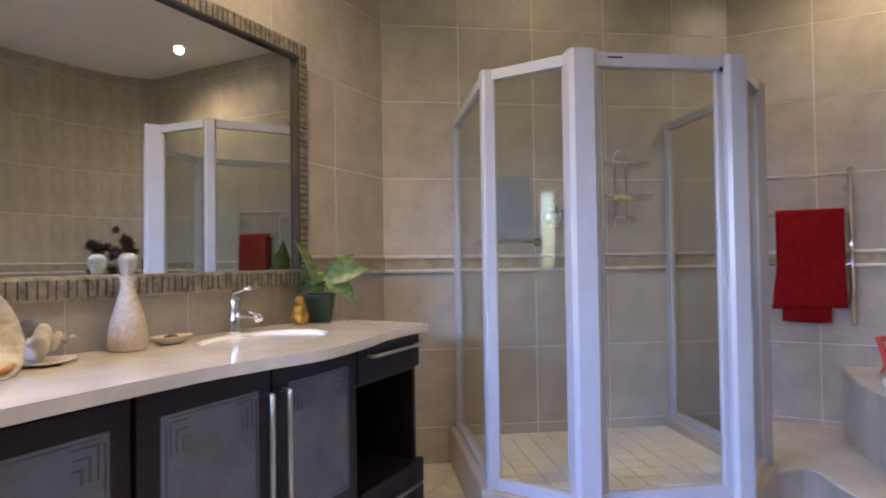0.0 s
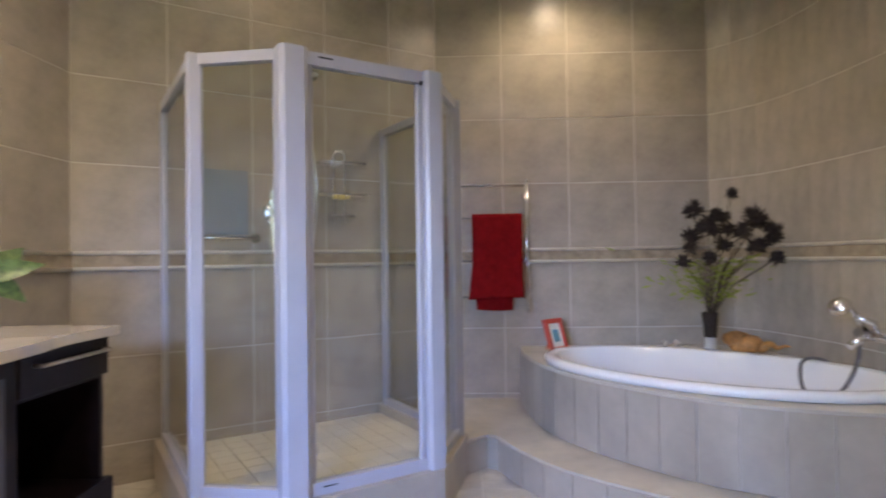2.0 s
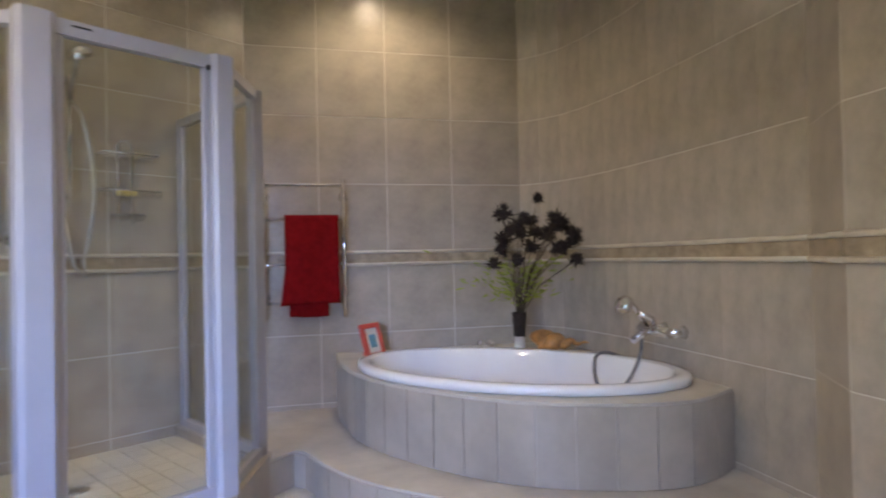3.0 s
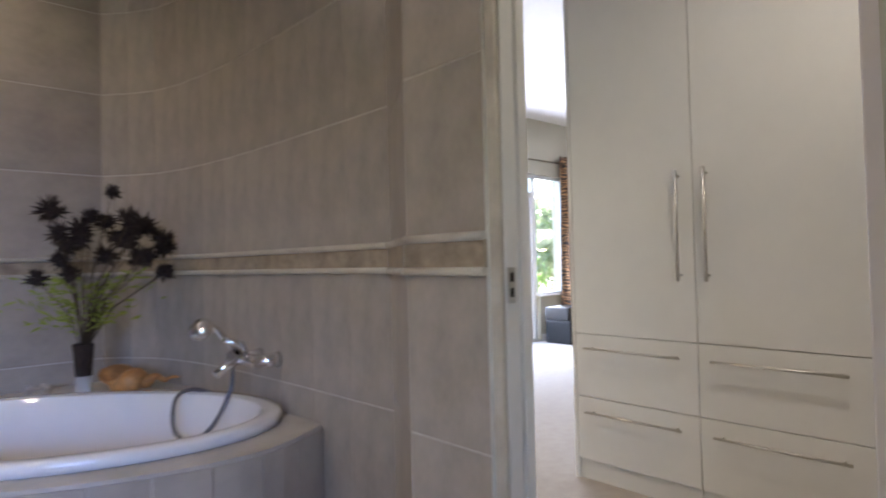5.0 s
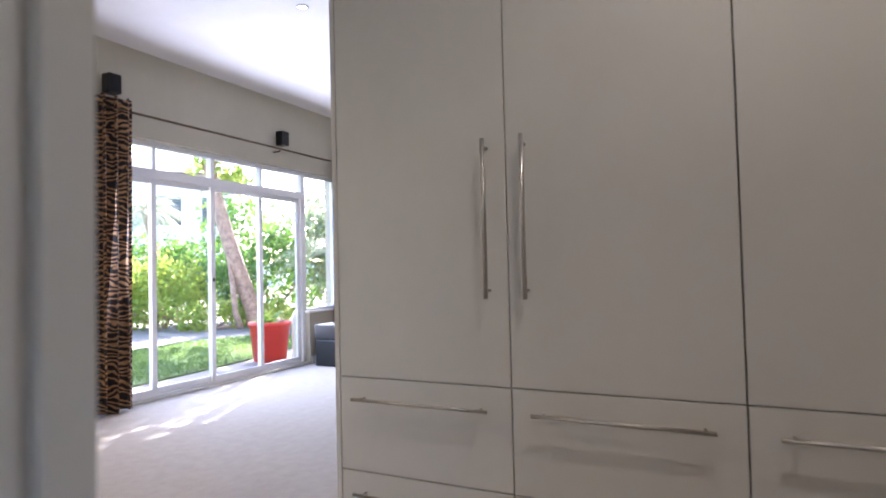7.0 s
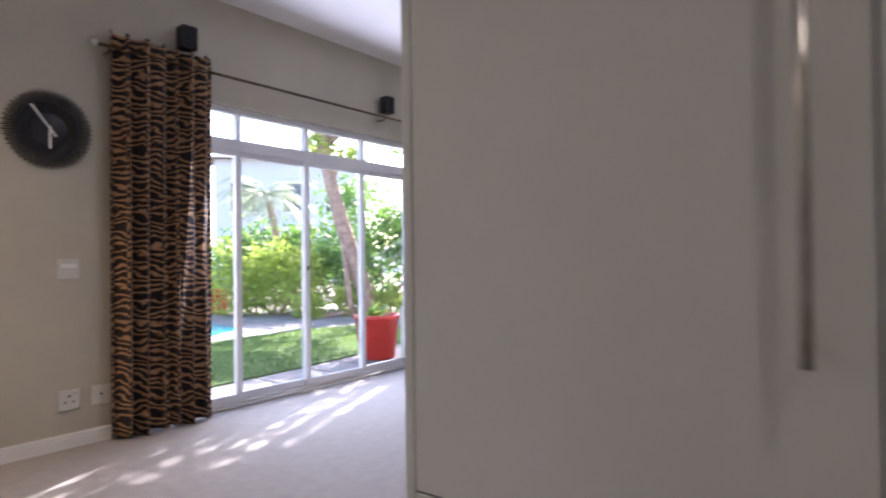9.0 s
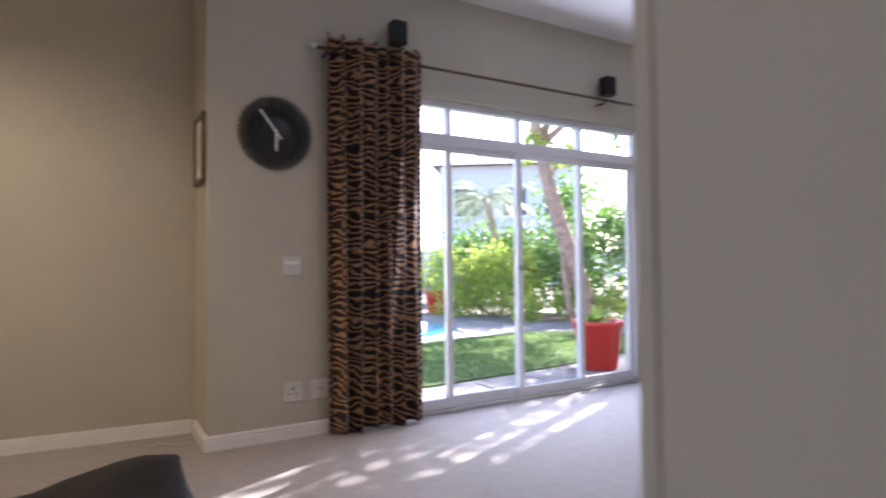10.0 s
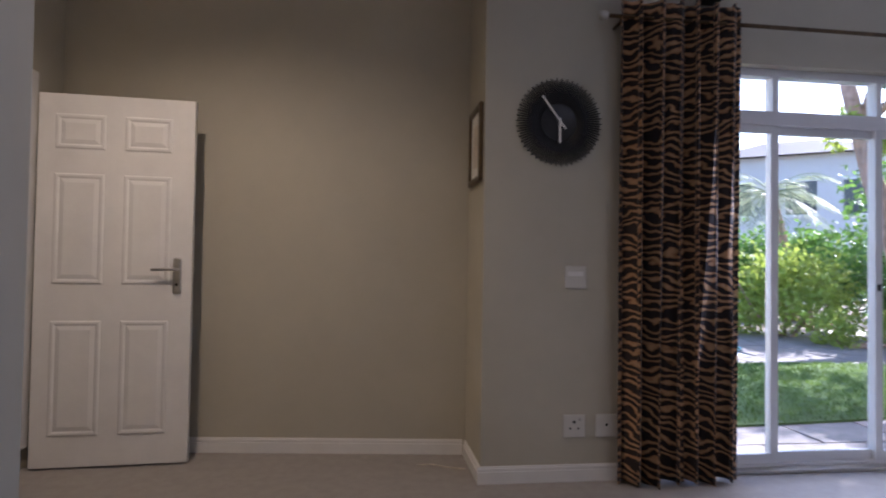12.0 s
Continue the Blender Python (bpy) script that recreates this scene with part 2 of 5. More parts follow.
def box(x0, x1, y0, y1, z0, z1, bevel=0.0):
    return bbox(bmesh.new(), x0, x1, y0, y1, z0, z1, bevel)


def prism(poly, z0, z1, bevel=0.0, bm=None):
    """An upright prism over a counterclockwise outline."""
    bm = bm or bmesh.new()
    lo = [bm.verts.new((x, y, z0)) for x, y in poly]
    hi = [bm.verts.new((x, y, z1)) for x, y in poly]
    n = len(poly)
    bm.faces.new(lo[::-1])
    top = bm.faces.new(hi)
    for i in range(n):
        bm.faces.new((lo[i], lo[(i + 1) % n], hi[(i + 1) % n], hi[i]))
    if bevel:
        bmesh.ops.bevel(bm, geom=list(top.edges), offset=bevel, segments=3, affect="EDGES")
    return bm


def lathe(profile, seg=24, bm=None, at=(0, 0, 0), sx=1.0, sy=1.0):
    """A turned body from (radius, height) pairs."""
    bm = bm or bmesh.new()
    rings = []
    for r, z in profile:
        if r < 1e-5:
            rings.append([bm.verts.new((at[0], at[1], at[2] + z))])
        else:
            rings.append([bm.verts.new((at[0] + sx * r * math.cos(2 * math.pi * k / seg), at[1] + sy * r * math.sin(2 * math.pi * k / seg), at[2] + z)) for k in range(seg)])
    for a, b in zip(rings, rings[1:]):
        for k in range(seg):
            k2 = (k + 1) % seg
            f = [a[k % len(a)], a[k2 % len(a)], b[k2 % len(b)], b[k % len(b)]]
            u = list(dict.fromkeys(f))
            if len(u) > 2:
                bm.faces.new(u)
    for f in bm.faces:
        f.smooth = True
    return bm


def tube(pts, r, seg=8, bm=None, r1=None, caps=True):
    """A round rod along a run of points, tapering from r to r1."""
    bm = bm or bmesh.new()
    pts = [Vector(p) for p in pts]
    r1 = r if r1 is None else r1
    rings = []
    ref = Vector((0.13, 0.21, 0.97))
    for i, p in enumerate(pts):
        d = (pts[min(i + 1, len(pts) - 1)] - pts[max(i - 1, 0)]).normalized()
        a = d.cross(ref)
        if a.length < 0.05:
            a = d.cross(Vector((1, 0, 0)))
        a.normalize()
        b = d.cross(a)
        rr = r + (r1 - r) * i / max(1, len(pts) - 1)
        rings.append([bm.verts.new(p + rr * (math.cos(2 * math.pi * k / seg) * a + math.sin(2 * math.pi * k / seg) * b)) for k in range(seg)])
    for a, b in zip(rings, rings[1:]):
        for k in range(seg):
            f = bm.faces.new((a[k], a[(k + 1) % seg], b[(k + 1) % seg], b[k]))
            f.smooth = True
    if caps:
        bm.faces.new(rings[0][::-1])
        bm.faces.new(rings[-1])
    return bm


def mesh_of(name, bm, material):
    bmesh.ops.recalc_face_normals(bm, faces=bm.faces[:])
    me = bpy.data.meshes.new(name)
    bm.to_mesh(me)
    bm.free()
    me.materials.append(material)
    return me


def part(name, bm, material, parent, label=""):
    ob = new(name, mesh_of(name, bm, material))
    ob.parent = parent
    if label:
        tagged(ob, label)
    return ob


def thing(name, label, category, at=(0, 0, 0), turn=0, group="", kind=""):
    ob = new(name)
    ob.empty_display_size = 0.1
    ob.matrix_world = pose(*at, 0, 0, turn)
    return tagged(ob, label, category, group, kind)


def solid(name, bm, material, label, category, group="", kind=""):
    return tagged(new(name, mesh_of(name, bm, material)), label, category, group, kind)


def struct(name, bm, material, label, category):
    return solid(name, bm, material, label, category, kind="structure")

# ---- bathroom shell ----
CEIL = 3.05
NW, NE, TB = Vector((-1.34, 3.23)), Vector((0.403, 4.427)), Vector((2.233, 4.427))   # the bathroom's corners, west to east
JAMB = Vector((2.408, 1.757))


def smooth_line(pts, n=6):
    """Catmull-Rom through points."""
    P = [Vector(p) for p in pts]
    P = [P[0] * 2 - P[1]] + P + [P[-1] * 2 - P[-2]]
    out = []
    for i in range(1, len(P) - 2):
        for k in range(n):
            t = k / n
            a, b, c, d = P[i - 1:i + 3]
            out.append(0.5 * ((2 * b) + (c - a) * t + (2 * a - 5 * b + 4 * c - d) * t * t + (3 * b - a - 3 * c + d) * t ** 3))
    out.append(P[-2])
    return out


# curved wall behind the bath, its return, and the tiled pier beside the doorway
ARC = smooth_line([TB, (2.43, 4.18), (2.53, 3.78), (2.57, 3.35), (2.59, 2.85), (2.60, 2.36)], 2)
PIER = Vector((2.408, 2.037))


def wall_block(bm, p, q, thick, z0, z1):
    """A straight wall from p to q; its room side is to the right of p-q."""
    p, q = Vector(p), Vector(q)
    d = (q - p).normalized()
    n = Vector((-d.y, d.x)) * thick
    return prism([p, q, q + n, p + n], z0, z1, bm=bm)


wall_west = struct("wall_west", wall_block(bmesh.new(), (NW.x, 0.0), NW, 0.15, 0, CEIL), M_GROUT, "tiled bathroom wall behind the vanity", "wall")
wall_chamfer = struct("wall_chamfer", wall_block(bmesh.new(), NW + Vector((0, 0)), NE, 0.15, 0, CEIL), M_GROUT, "beige tiled wall behind the shower", "wall")
wall_towel = struct("wall_towel", wall_block(bmesh.new(), NE, TB + Vector((0.05, 0)), 0.15, 0, CEIL), M_GROUT, "beige tiled wall with towel rail", "wall")
bm = bmesh.new()
prism([tuple(JAMB), tuple(PIER)] + [tuple(p) for p in ARC[::-1]] + [(2.233, 4.577), (2.67, 4.577), (2.82, 4.0), (2.82, 2.3), (2.489, 1.757)], 0, CEIL, bm=bm)
wall_curved = struct("wall_curved", bm, M_GROUT, "curved beige tiled wall behind the bath", "wall")
struct("wall_dressing_face", prism([(2.490, 1.79), (2.821, 2.31), (2.821, 4.0), (2.672, 4.578), (2.682, 4.582), (2.832, 4.003), (2.832, 2.305), (2.499, 1.785)][::-1], 0, CEIL), M_WALL, "cream painted passage wall", "wall")
struct("wall_alcove_south", box(1.62, 2.671, 4.578, 4.60, 0, CEIL), M_WALL, "cream painted alcove wall", "wall")
# doorway from bathroom to dressing passage
bm = box(2.39, 2.489, -1.3, 1.03, 0, CEIL)
bbox(bm, 2.39, 2.489, 1.03, 1.756, 2.08, CEIL)
struct("wall_door", bm, M_WALL, "painted wall with the bathroom doorway", "wall")
# south wall with the bathroom window, west alcove
bm = box(-2.65, 2.51, -1.45, -1.3, 0, 1.0)
bbox(bm, -2.65, 2.51, -1.45, -1.3, 2.0, CEIL)
bbox(bm, -2.65, -2.2, -1.45, -1.3, 1.0, 2.0)
bbox(bm, -0.1, 2.51, -1.45, -1.3, 1.0, 2.0)
struct("wall_south", bm, M_TILE, "tiled bathroom wall with window", "wall")
bm = box(-2.65, -2.5, -1.3, 0.15, 0, CEIL)
bbox(bm, -2.5, -1.34, 0.001, 0.15, 0, CEIL)
struct("wall_alcove_west", bm, M_TILE, "tiled alcove wall", "wall")
window_1 = thing("window_1", "white framed bathroom window", "window", kind="structure")
bm = bmesh.new()
for x0, x1, z0, z1 in ((-2.2, -2.14, 1.0, 2.0), (-0.16, -0.1, 1.0, 2.0), (-1.18, -1.12, 1.06, 1.94), (-2.14, -0.16, 1.0, 1.06), (-2.14, -0.16, 1.94, 2.0)):
    bbox(bm, x0, x1, -1.40, -1.34, z0, z1)
part("window_frame", bm, M_WHITE_AL, window_1)
for x0, x1 in ((-2.14, -1.18), (-1.12, -0.16)):
    g = part("pane", box(x0, x1, -1.372, -1.366, 1.06, 1.94), M_GLASS, window_1)
    g.visible_shadow = False
struct("bathroom_ceiling", box(-2.65, 2.50, -1.45, 4.58, CEIL, CEIL + 0.1), M_CEIL, "smooth white painted ceiling", "ceiling")
bath_floor = struct("bathroom_floor", box(-2.65, 2.51, -1.45, 4.79, -0.1, -0.006), M_GROUT, "cream tiled bathroom floor", "floor")

# ---- bedroom and dressing shell ----
WY = 5.985      # room face of the window wall
bm = box(4.154, 5.05, WY, WY + 0.25, 0, CEIL)
bbox(bm, 5.05, 8.55, WY, WY + 0.25, 2.29, CEIL)
bbox(bm, 7.90, 8.55, WY, WY + 0.25, 0, 0.60)
bbox(bm, 8.55, 9.45, WY, WY + 0.25, 0, CEIL)
struct("wall_window", bm, M_WALL, "cream painted wall with glass doors", "wall")
bm = prism([(4.154, 6.465), (1.55, 6.73), (1.55, 6.90), (4.30, 6.90), (4.30, 6.235), (4.154, 6.235)], 0, CEIL)
struct("wall_north", bm, M_WALL, "cream painted wall behind the door", "wall")
bm = box(1.58, 1.73, 4.578, 5.46, 0, CEIL)
bbox(bm, 1.58, 1.73, 6.32, 6.90, 0, CEIL)
bbox(bm, 1.58, 1.73, 5.46, 6.32, 2.07, CEIL)
struct("wall_alcove", bm, M_WALL, "cream painted wall with doorway", "wall")
bm = box(0.2, 0.3, 4.59, 6.9, 0, CEIL)
bbox(bm, 0.3, 1.47, 6.75, 6.9, 0, CEIL)
struct("wall_hall", bm, M_WALL, "cream painted hall wall", "wall")
struct("wall_east", box(9.30, 9.45, -0.4, WY, 0, CEIL), M_WALL, "cream painted wall", "wall")
struct("wall_bedroom_south", box(4.62, 9.30, 0.6, 0.75, 0, CEIL), M_WALL, "cream painted wall", "wall")
struct("wall_dressing_south", box(2.51, 4.62, -0.4, -0.25, 0, CEIL), M_WALL, "cream painted wall", "wall")
struct("wall_cupboard_back", box(4.60, 4.75, -0.4, 2.655, 0, CEIL), M_WALL, "cream painted wall", "wall")
struct("bedroom_ceiling", prism([(0.2, 4.581), (2.501, 4.581), (2.501, -0.4), (9.45, -0.4), (9.45, 6.235), (4.3, 6.235), (4.3, 6.9), (0.2, 6.9)], CEIL, CEIL + 0.1), M_CEIL, "smooth white painted ceiling", "ceiling")
struct("bedroom_floor", prism([(0.2, 4.581), (2.501, 4.581), (2.501, -0.4), (9.45, -0.4), (9.45, 6.235), (4.3, 6.235), (4.3, 6.9), (0.2, 6.9)], -0.12, 0.0), M_CARPET, "beige short pile carpet", "floor")


def skirting(name, p, q, side=1):
    """A stepped white board along p-q, standing to the right of it."""
    p, q = Vector(p), Vector(q)
    d = (q - p).normalized()
    n = Vector((d.y, -d.x)) * side
    bm = bmesh.new()
    for t, z0, z1 in ((0.018, 0.001, 0.062), (0.010, 0.062, 0.068), (0.014, 0.068, 0.080), (0.008, 0.080, 0.088)):
        prism([p, q, q + n * t, p + n * t], z0, z1, bm=bm)
    return struct(name, bm, M_PAINT_W, "white stepped skirting board", "baseboard")


skirting("baseboard_clock", (4.136, WY), (5.05, WY))
skirting("baseboard_return", (4.154, 6.445), (4.154, WY))
skirting("baseboard_north", (1.77, 6.708), (4.136, 6.467))
skirting("baseboard_sill", (7.92, WY), (9.28, WY))
skirting("baseboard_east", (9.30, WY - 0.02), (9.30, 0.77))
skirting("baseboard_passage", (2.833, 2.34), (2.833, 3.98))

# ---- bathroom doorway lining, sliding leaf edge ----
door_1 = thing("door_1", "white painted pocket door frame with strike plate", "door", (0.03, -0.022, 0), kind="structure")
part("tile_edge_trim", box(2.388, 2.399, 1.752, 1.782, 0, 2.1), M_TRIM, door_1)
part("reveal", box(2.399, 2.405, 1.754, 1.774, 0, 2.08), M_TILE, door_1, "tiled reveal strip")
bm = box(2.405, 2.446, 1.748, 1.774, 0, 2.08)
bbox(bm, 2.446, 2.458, 1.759, 1.774, 0, 2.08)
bbox(bm, 2.458, 2.486, 1.746, 1.774, 0, 2.08)
bbox(bm, 2.39, 2.486, 1.055, 1.746, 2.04, 2.079)
part("lining", bm, M_PAINT_W, door_1)
bm = box(2.4895, 2.50, 1.06, 1.757, 2.06, 2.13)
part("architrave", bm, M_PAINT_W, door_1)
part("strike_plate", box(2.406, 2.430, 1.7435, 1.748, 1.020, 1.10, 0.001), M_STEEL, door_1, "brushed steel strike plate")
for z0, z1 in ((1.068, 1.088), (1.034, 1.054)):
    part("bolt_hole", box(2.412, 2.424, 1.7425, 1.7434, z0, z1), M_BLACK, door_1)
part("sliding_leaf", box(2.425, 2.457, 0.50, 1.088, 0.006, 2.037, 0.003), M_PAINT_W, door_1, "white sliding door leaf pushed back")

# ---- shower ----
U, V = (NE - NW).normalized(), Vector(((NE - NW).y, -(NE - NW).x)).normalized()
SO = NW + U * 0.4185


def sh(u, v, z=None):
    p = SO + U * u + V * v
    return (p.x, p.y) if z is None else (p.x, p.y, z)


SW, D1, D1R, D2, DA, DB = 1.285, 0.905, 0.835, 1.163, 0.308, 0.340
RING = [(0, 0), (0, D1), (DA, D2), (SW - DB, D2), (SW, D1R), (SW, 0)]


def ring_off(o):
    """The shower's outline moved outwards by o."""
    k = o * 0.33
    return [(-o, 0), (-o, D1 + k), (DA - k, D2 + o), (SW - DB + k, D2 + o), (SW + o, D1R + k), (SW + o, 0)]


KERB = 0.20
shower_base = thing("shower_base", "raised shower floor with tiled kerb", "shower base", kind="structure")
ro, ri = ring_off(0.055), ring_off(-0.05)
bm = bmesh.new()
for (a, b), (c, d) in zip(zip(ro, ro[1:]), zip(ri, ri[1:])):
    prism([sh(*a), sh(*b), sh(*d), sh(*c)], 0, KERB, bm=bm)
bmesh.ops.remove_doubles(bm, verts=bm.verts[:], dist=0.0005)
part("kerb", bm, M_TILE, shower_base, "beige tiled kerb")
part("bed", prism([sh(*p) for p in ri], 0.0, 0.143), M_GROUT, shower_base)
bm = lathe([(0, 0.0), (0.05, 0.0), (0.052, 0.004), (0.03, 0.005), (0.028, 0.002), (0, 0.002)], 20)
dr = part("drain", bm, M_STEEL, shower_base, "round steel floor drain")
dr.location = sh(0.60, 0.50, 0.151)

shower = thing("shower_enclosure", "white framed glass shower cubicle", "shower")
ZT = 1.95


def upright(u, v, r, z0=KERB, z1=ZT, w=None):
    """A rounded upright with a groove line, aligned with the shower."""
    w = w or r
    bm = bmesh.new()
    k = 0.3 * r
    prism([sh(u + a, v + b) for a, b in ((-w + k, r), (-w, r - k), (-w, -r + k), (-w + k, -r), (w - k, -r), (w, -r + k), (w, r - k), (w - k, r))], z0, z1, bm=bm)
    return bm


def rail(a, b, z0, z1, half):
    (au, av), (bu, bv) = a, b
    d = Vector((bu - au, bv - av)).normalized()
    n = Vector((-d.y, d.x)) * half
    p, q = Vector(a), Vector(b)
    return prism([sh(*(p + n)), sh(*(p - n)), sh(*(q - n)), sh(*(q + n))], z0, z1)


posts = [(0.0, 0.018, 0.018), (0.0, D1, 0.030), (DA, D2, 0.056), (SW - DB, D2, 0.045), (SW, D1R, 0.030), (SW, 0.018, 0.018)]
for u, v, r in posts:
    part("post", upright(u, v, r), M_WHITE_AL, shower)
for a, b in zip(RING, RING[1:]):
    a2, b2 = Vector(a), Vector(b)
    d = (b2 - a2).normalized()
    a2, b2 = a2 + d * 0.03, b2 - d * 0.03
    front = a[1] > 1 and b[1] > 1
    part("top_rail", rail(a2, b2, ZT - (0.055 if front else 0.045), ZT - 0.002, 0.02), M_WHITE_AL, shower)
    part("bottom_rail", rail(a2, b2, KERB, KERB + (0.05 if front else 0.04), 0.022), M_WHITE_AL, shower)
    g = part("pane", rail(a2, b2, KERB + 0.036, ZT - 0.04, 0.003), M_GLASS_T, shower, "clear shower glass")
    g.visible_shadow = False
# inner stiles of the fixed panels beside the wall, and the pivoting door's frame
for u in (0.0, SW):
    part("stile", upright(u, 0.045, 0.013, KERB + 0.04, ZT - 0.045, 0.016), M_WHITE_AL, shower)
door = part("shower_door", upright(DA + 0.068, D2, 0.014, KERB + 0.05, ZT - 0.057, 0.018), M_WHITE_AL, shower, "pivoting glass shower door")
part("door_stile", upright(SW - DB - 0.06, D2, 0.013, KERB + 0.05, ZT - 0.057, 0.015), M_WHITE_AL, door)
for u, z in ((DA + 0.14, ZT - 0.02), (DA + 0.14, KERB + 0.03)):
    part("pivot_slot", rail((u - 0.03, D2 + 0.0205), (u + 0.03, D2 + 0.0205), z - 0.003, z + 0.003, 0.0015), M_BLACK, door)
part("stop", rail((SW - DB - 0.062, D2 + 0.0205), (SW - DB - 0.05, D2 + 0.0205), ZT - 0.064, ZT - 0.045, 0.004), M_BLACK, door)

# fittings on the chamfer wall
def cw(s, out, z):
    """A point on the shower's wall: s along it from its west corner, out from it."""
    p = NW + U * s + V * out
    return Vector((p.x, p.y, z))


caddy = thing("shower_caddy", "chrome wire shower caddy with soap", "caddy")
S0 = 1.40
bm = tube([cw(S0 - 0.035, 0.02, 1.34), cw(S0 - 0.035, 0.02, 1.76), cw(S0 - 0.02, 0.02, 1.79), cw(S0 + 0.02, 0.02, 1.79), cw(S0 + 0.035, 0.02, 1.76), cw(S0 + 0.035, 0.02, 1.34)], 0.006)
part("hanger", bm, M_CHROME, caddy)
for z, w, dd in ((1.68, 0.14, 0.11), (1.485, 0.15, 0.12), (1.36, 0.075, 0.08)):
    bm = bmesh.new()
    loop = [cw(S0 - w, 0.02, z + 0.03), cw(S0 - w, dd, z + 0.03), cw(S0 + w, dd, z + 0.03), cw(S0 + w, 0.02, z + 0.03), cw(S0 - w, 0.02, z + 0.03)]
    tube(loop, 0.005, 6, bm)
    for k in range(7):
        s = S0 - w + 2 * w * k / 6
        tube([cw(s, 0.02, z + 0.03), cw(s, 0.022, z), cw(s, dd - 0.004, z), cw(s, dd, z + 0.03)], 0.003, 5, bm)
    part("basket", bm, M_CHROME, caddy)
bm = box(-0.045, 0.045, -0.028, 0.028, 0, 0.028, 0.01)
soap = solid("soap_bar", bm, M_SOAP, "yellow bar of soap in the wire basket", "soap")
soap.matrix_world = Matrix.Translation(cw(S0 - 0.01, 0.07, 1.4885)) @ pose(0, 0, 0, 0, 0, 36)

shower_set = thing("hand_shower", "chrome shower head on a slide rail with hose", "shower head")
SH = 1.13
part("slide_rail", tube([cw(SH, 0.06, 1.46), cw(SH, 0.06, 2.08)], 0.011), M_CHROME, shower_set)
for z in (1.48, 2.06):
    part("bracket", tube([cw(SH, 0.0, z), cw(SH, 0.06, z)], 0.016, 12), M_CHROME, shower_set)
bm = tube([cw(SH, 0.07, 1.96), cw(SH - 0.005, 0.16, 2.06), cw(SH - 0.01, 0.25, 2.14), cw(SH - 0.01, 0.29, 2.15)], 0.015, 10)
part("grip", bm, M_CHROME, shower_set)
bm = lathe([(0, 0.0), (0.058, 0.0), (0.066, 0.014), (0.056, 0.036), (0.026, 0.058), (0, 0.060)], 20)
hd = part("rose", bm, M_CHROME, shower_set)
hd.matrix_local = Matrix.Translation(cw(SH - 0.015, 0.31, 2.10)) @ pose(0, 0, 0, 25, -15, 0)
hose = [cw(SH, 0.075, 1.95)]
for k in range(1, 15):
    t = k / 15
    hose.append(cw(SH + 0.03 + 0.07 * math.sin(t * 3.1), 0.09, 1.95 - 0.86 * t))
hose += [cw(SH + 0.06, 0.08, 1.06), cw(SH + 0.01, 0.07, 1.12), cw(SH - 0.03, 0.06, 1.36)]
part("hose", tube(hose, 0.009), M_STEEL, shower_set, "ribbed steel hose")
mixer = thing("shower_mixer", "chrome single lever shower mixer", "mixer tap")
bm = lathe([(0, 0), (0.07, 0), (0.072, 0.01), (0.05, 0.022), (0.032, 0.03), (0.03, 0.07), (0, 0.075)], 24)
mp_ = part("plate", bm, M_CHROME, mixer)
mp_.matrix_local = Matrix.Translation(cw(1.00, 0.0095, 1.40)) @ Vector((V.x, V.y, 0)).to_track_quat("Z", "Y").to_matrix().to_4x4()
part("lever", tube([cw(1.00, 0.07, 1.40), cw(0.97, 0.10, 1.43), cw(0.95, 0.115, 1.47)], 0.011), M_CHROME, mixer)
shave = thing("shaving_mirror", "small frosted frameless mirror over a chrome rail", "mirror")
bm = bmesh.new()
a, b = NW + U * 0.60, NW + U * 0.85
prism([tuple(a + V * 0.010), tuple(a + V * 0.017), tuple(b + V * 0.017), tuple(b + V * 0.010)][::-1], 1.27, 1.63, bm=bm)
part("glass", bm, M_PERSPEX, shave)
part("rail", tube([cw(0.55, 0.0, 1.25), cw(0.55, 0.06, 1.25), cw(0.89, 0.06, 1.25), cw(0.89, 0.0, 1.25)], 0.009), M_CHROME, shave)
for s in (0.55, 0.89):
    bm = tube([cw(s, 0.0085, 1.25), cw(s, 0.018, 1.25)], 0.026, 14)
    part("rosette", bm, M_CHROME, shave)

# ---- bath platform ----


STEP_Z, DECK_Z = 0.177, 0.525
deck_front = smooth_line([(0.95, 4.418), (0.965, 3.97), (1.05, 3.58), (1.26, 3.22), (1.60, 2.87), (2.00, 2.69), (2.32, 2.665), (2.585, 2.79)], 6)
step_front = smooth_line([(0.57, 3.47), (0.72, 3.59), (0.84, 3.35), (1.02, 3.07), (1.33, 2.80), (1.82, 2.50), (2.30, 2.36), (2.56, 2.34)], 6)
def arc_x(y):
    for p, q in zip(ARC, ARC[1:]):
        if q.y <= y <= p.y:
            return p.x + (q.x - p.x) * (y - p.y) / (q.y - p.y)
    return ARC[-1].x if y < ARC[-1].y else ARC[0].x


east = [(arc_x(y) - 0.004, y) for y in (2.44, 2.9, 3.1, 3.5, 3.9, 4.2, 4.40)]
poly = [tuple(p) for p in step_front[:-1]] + [(2.59, 2.345)] + east + [(2.20, 4.418), (0.50, 4.418), (0.55, 3.66)]
bath_step = struct("bath_step", prism(poly, 0, STEP_Z - 0.001, 0.0), M_FTILE, "raised tiled step around the bath", "step")
poly = [tuple(p) for p in deck_front] + east[1:] + [(2.20, 4.418)]
TUB_C, TUB_A, TUB_B, TUB_T = Vector((1.80, 3.475)), 0.88, 0.53, -38
bath_deck = struct("bath_deck", prism(poly, STEP_Z, DECK_Z, 0.0), M_FTILE, "raised tiled bath surround", "bath surround")


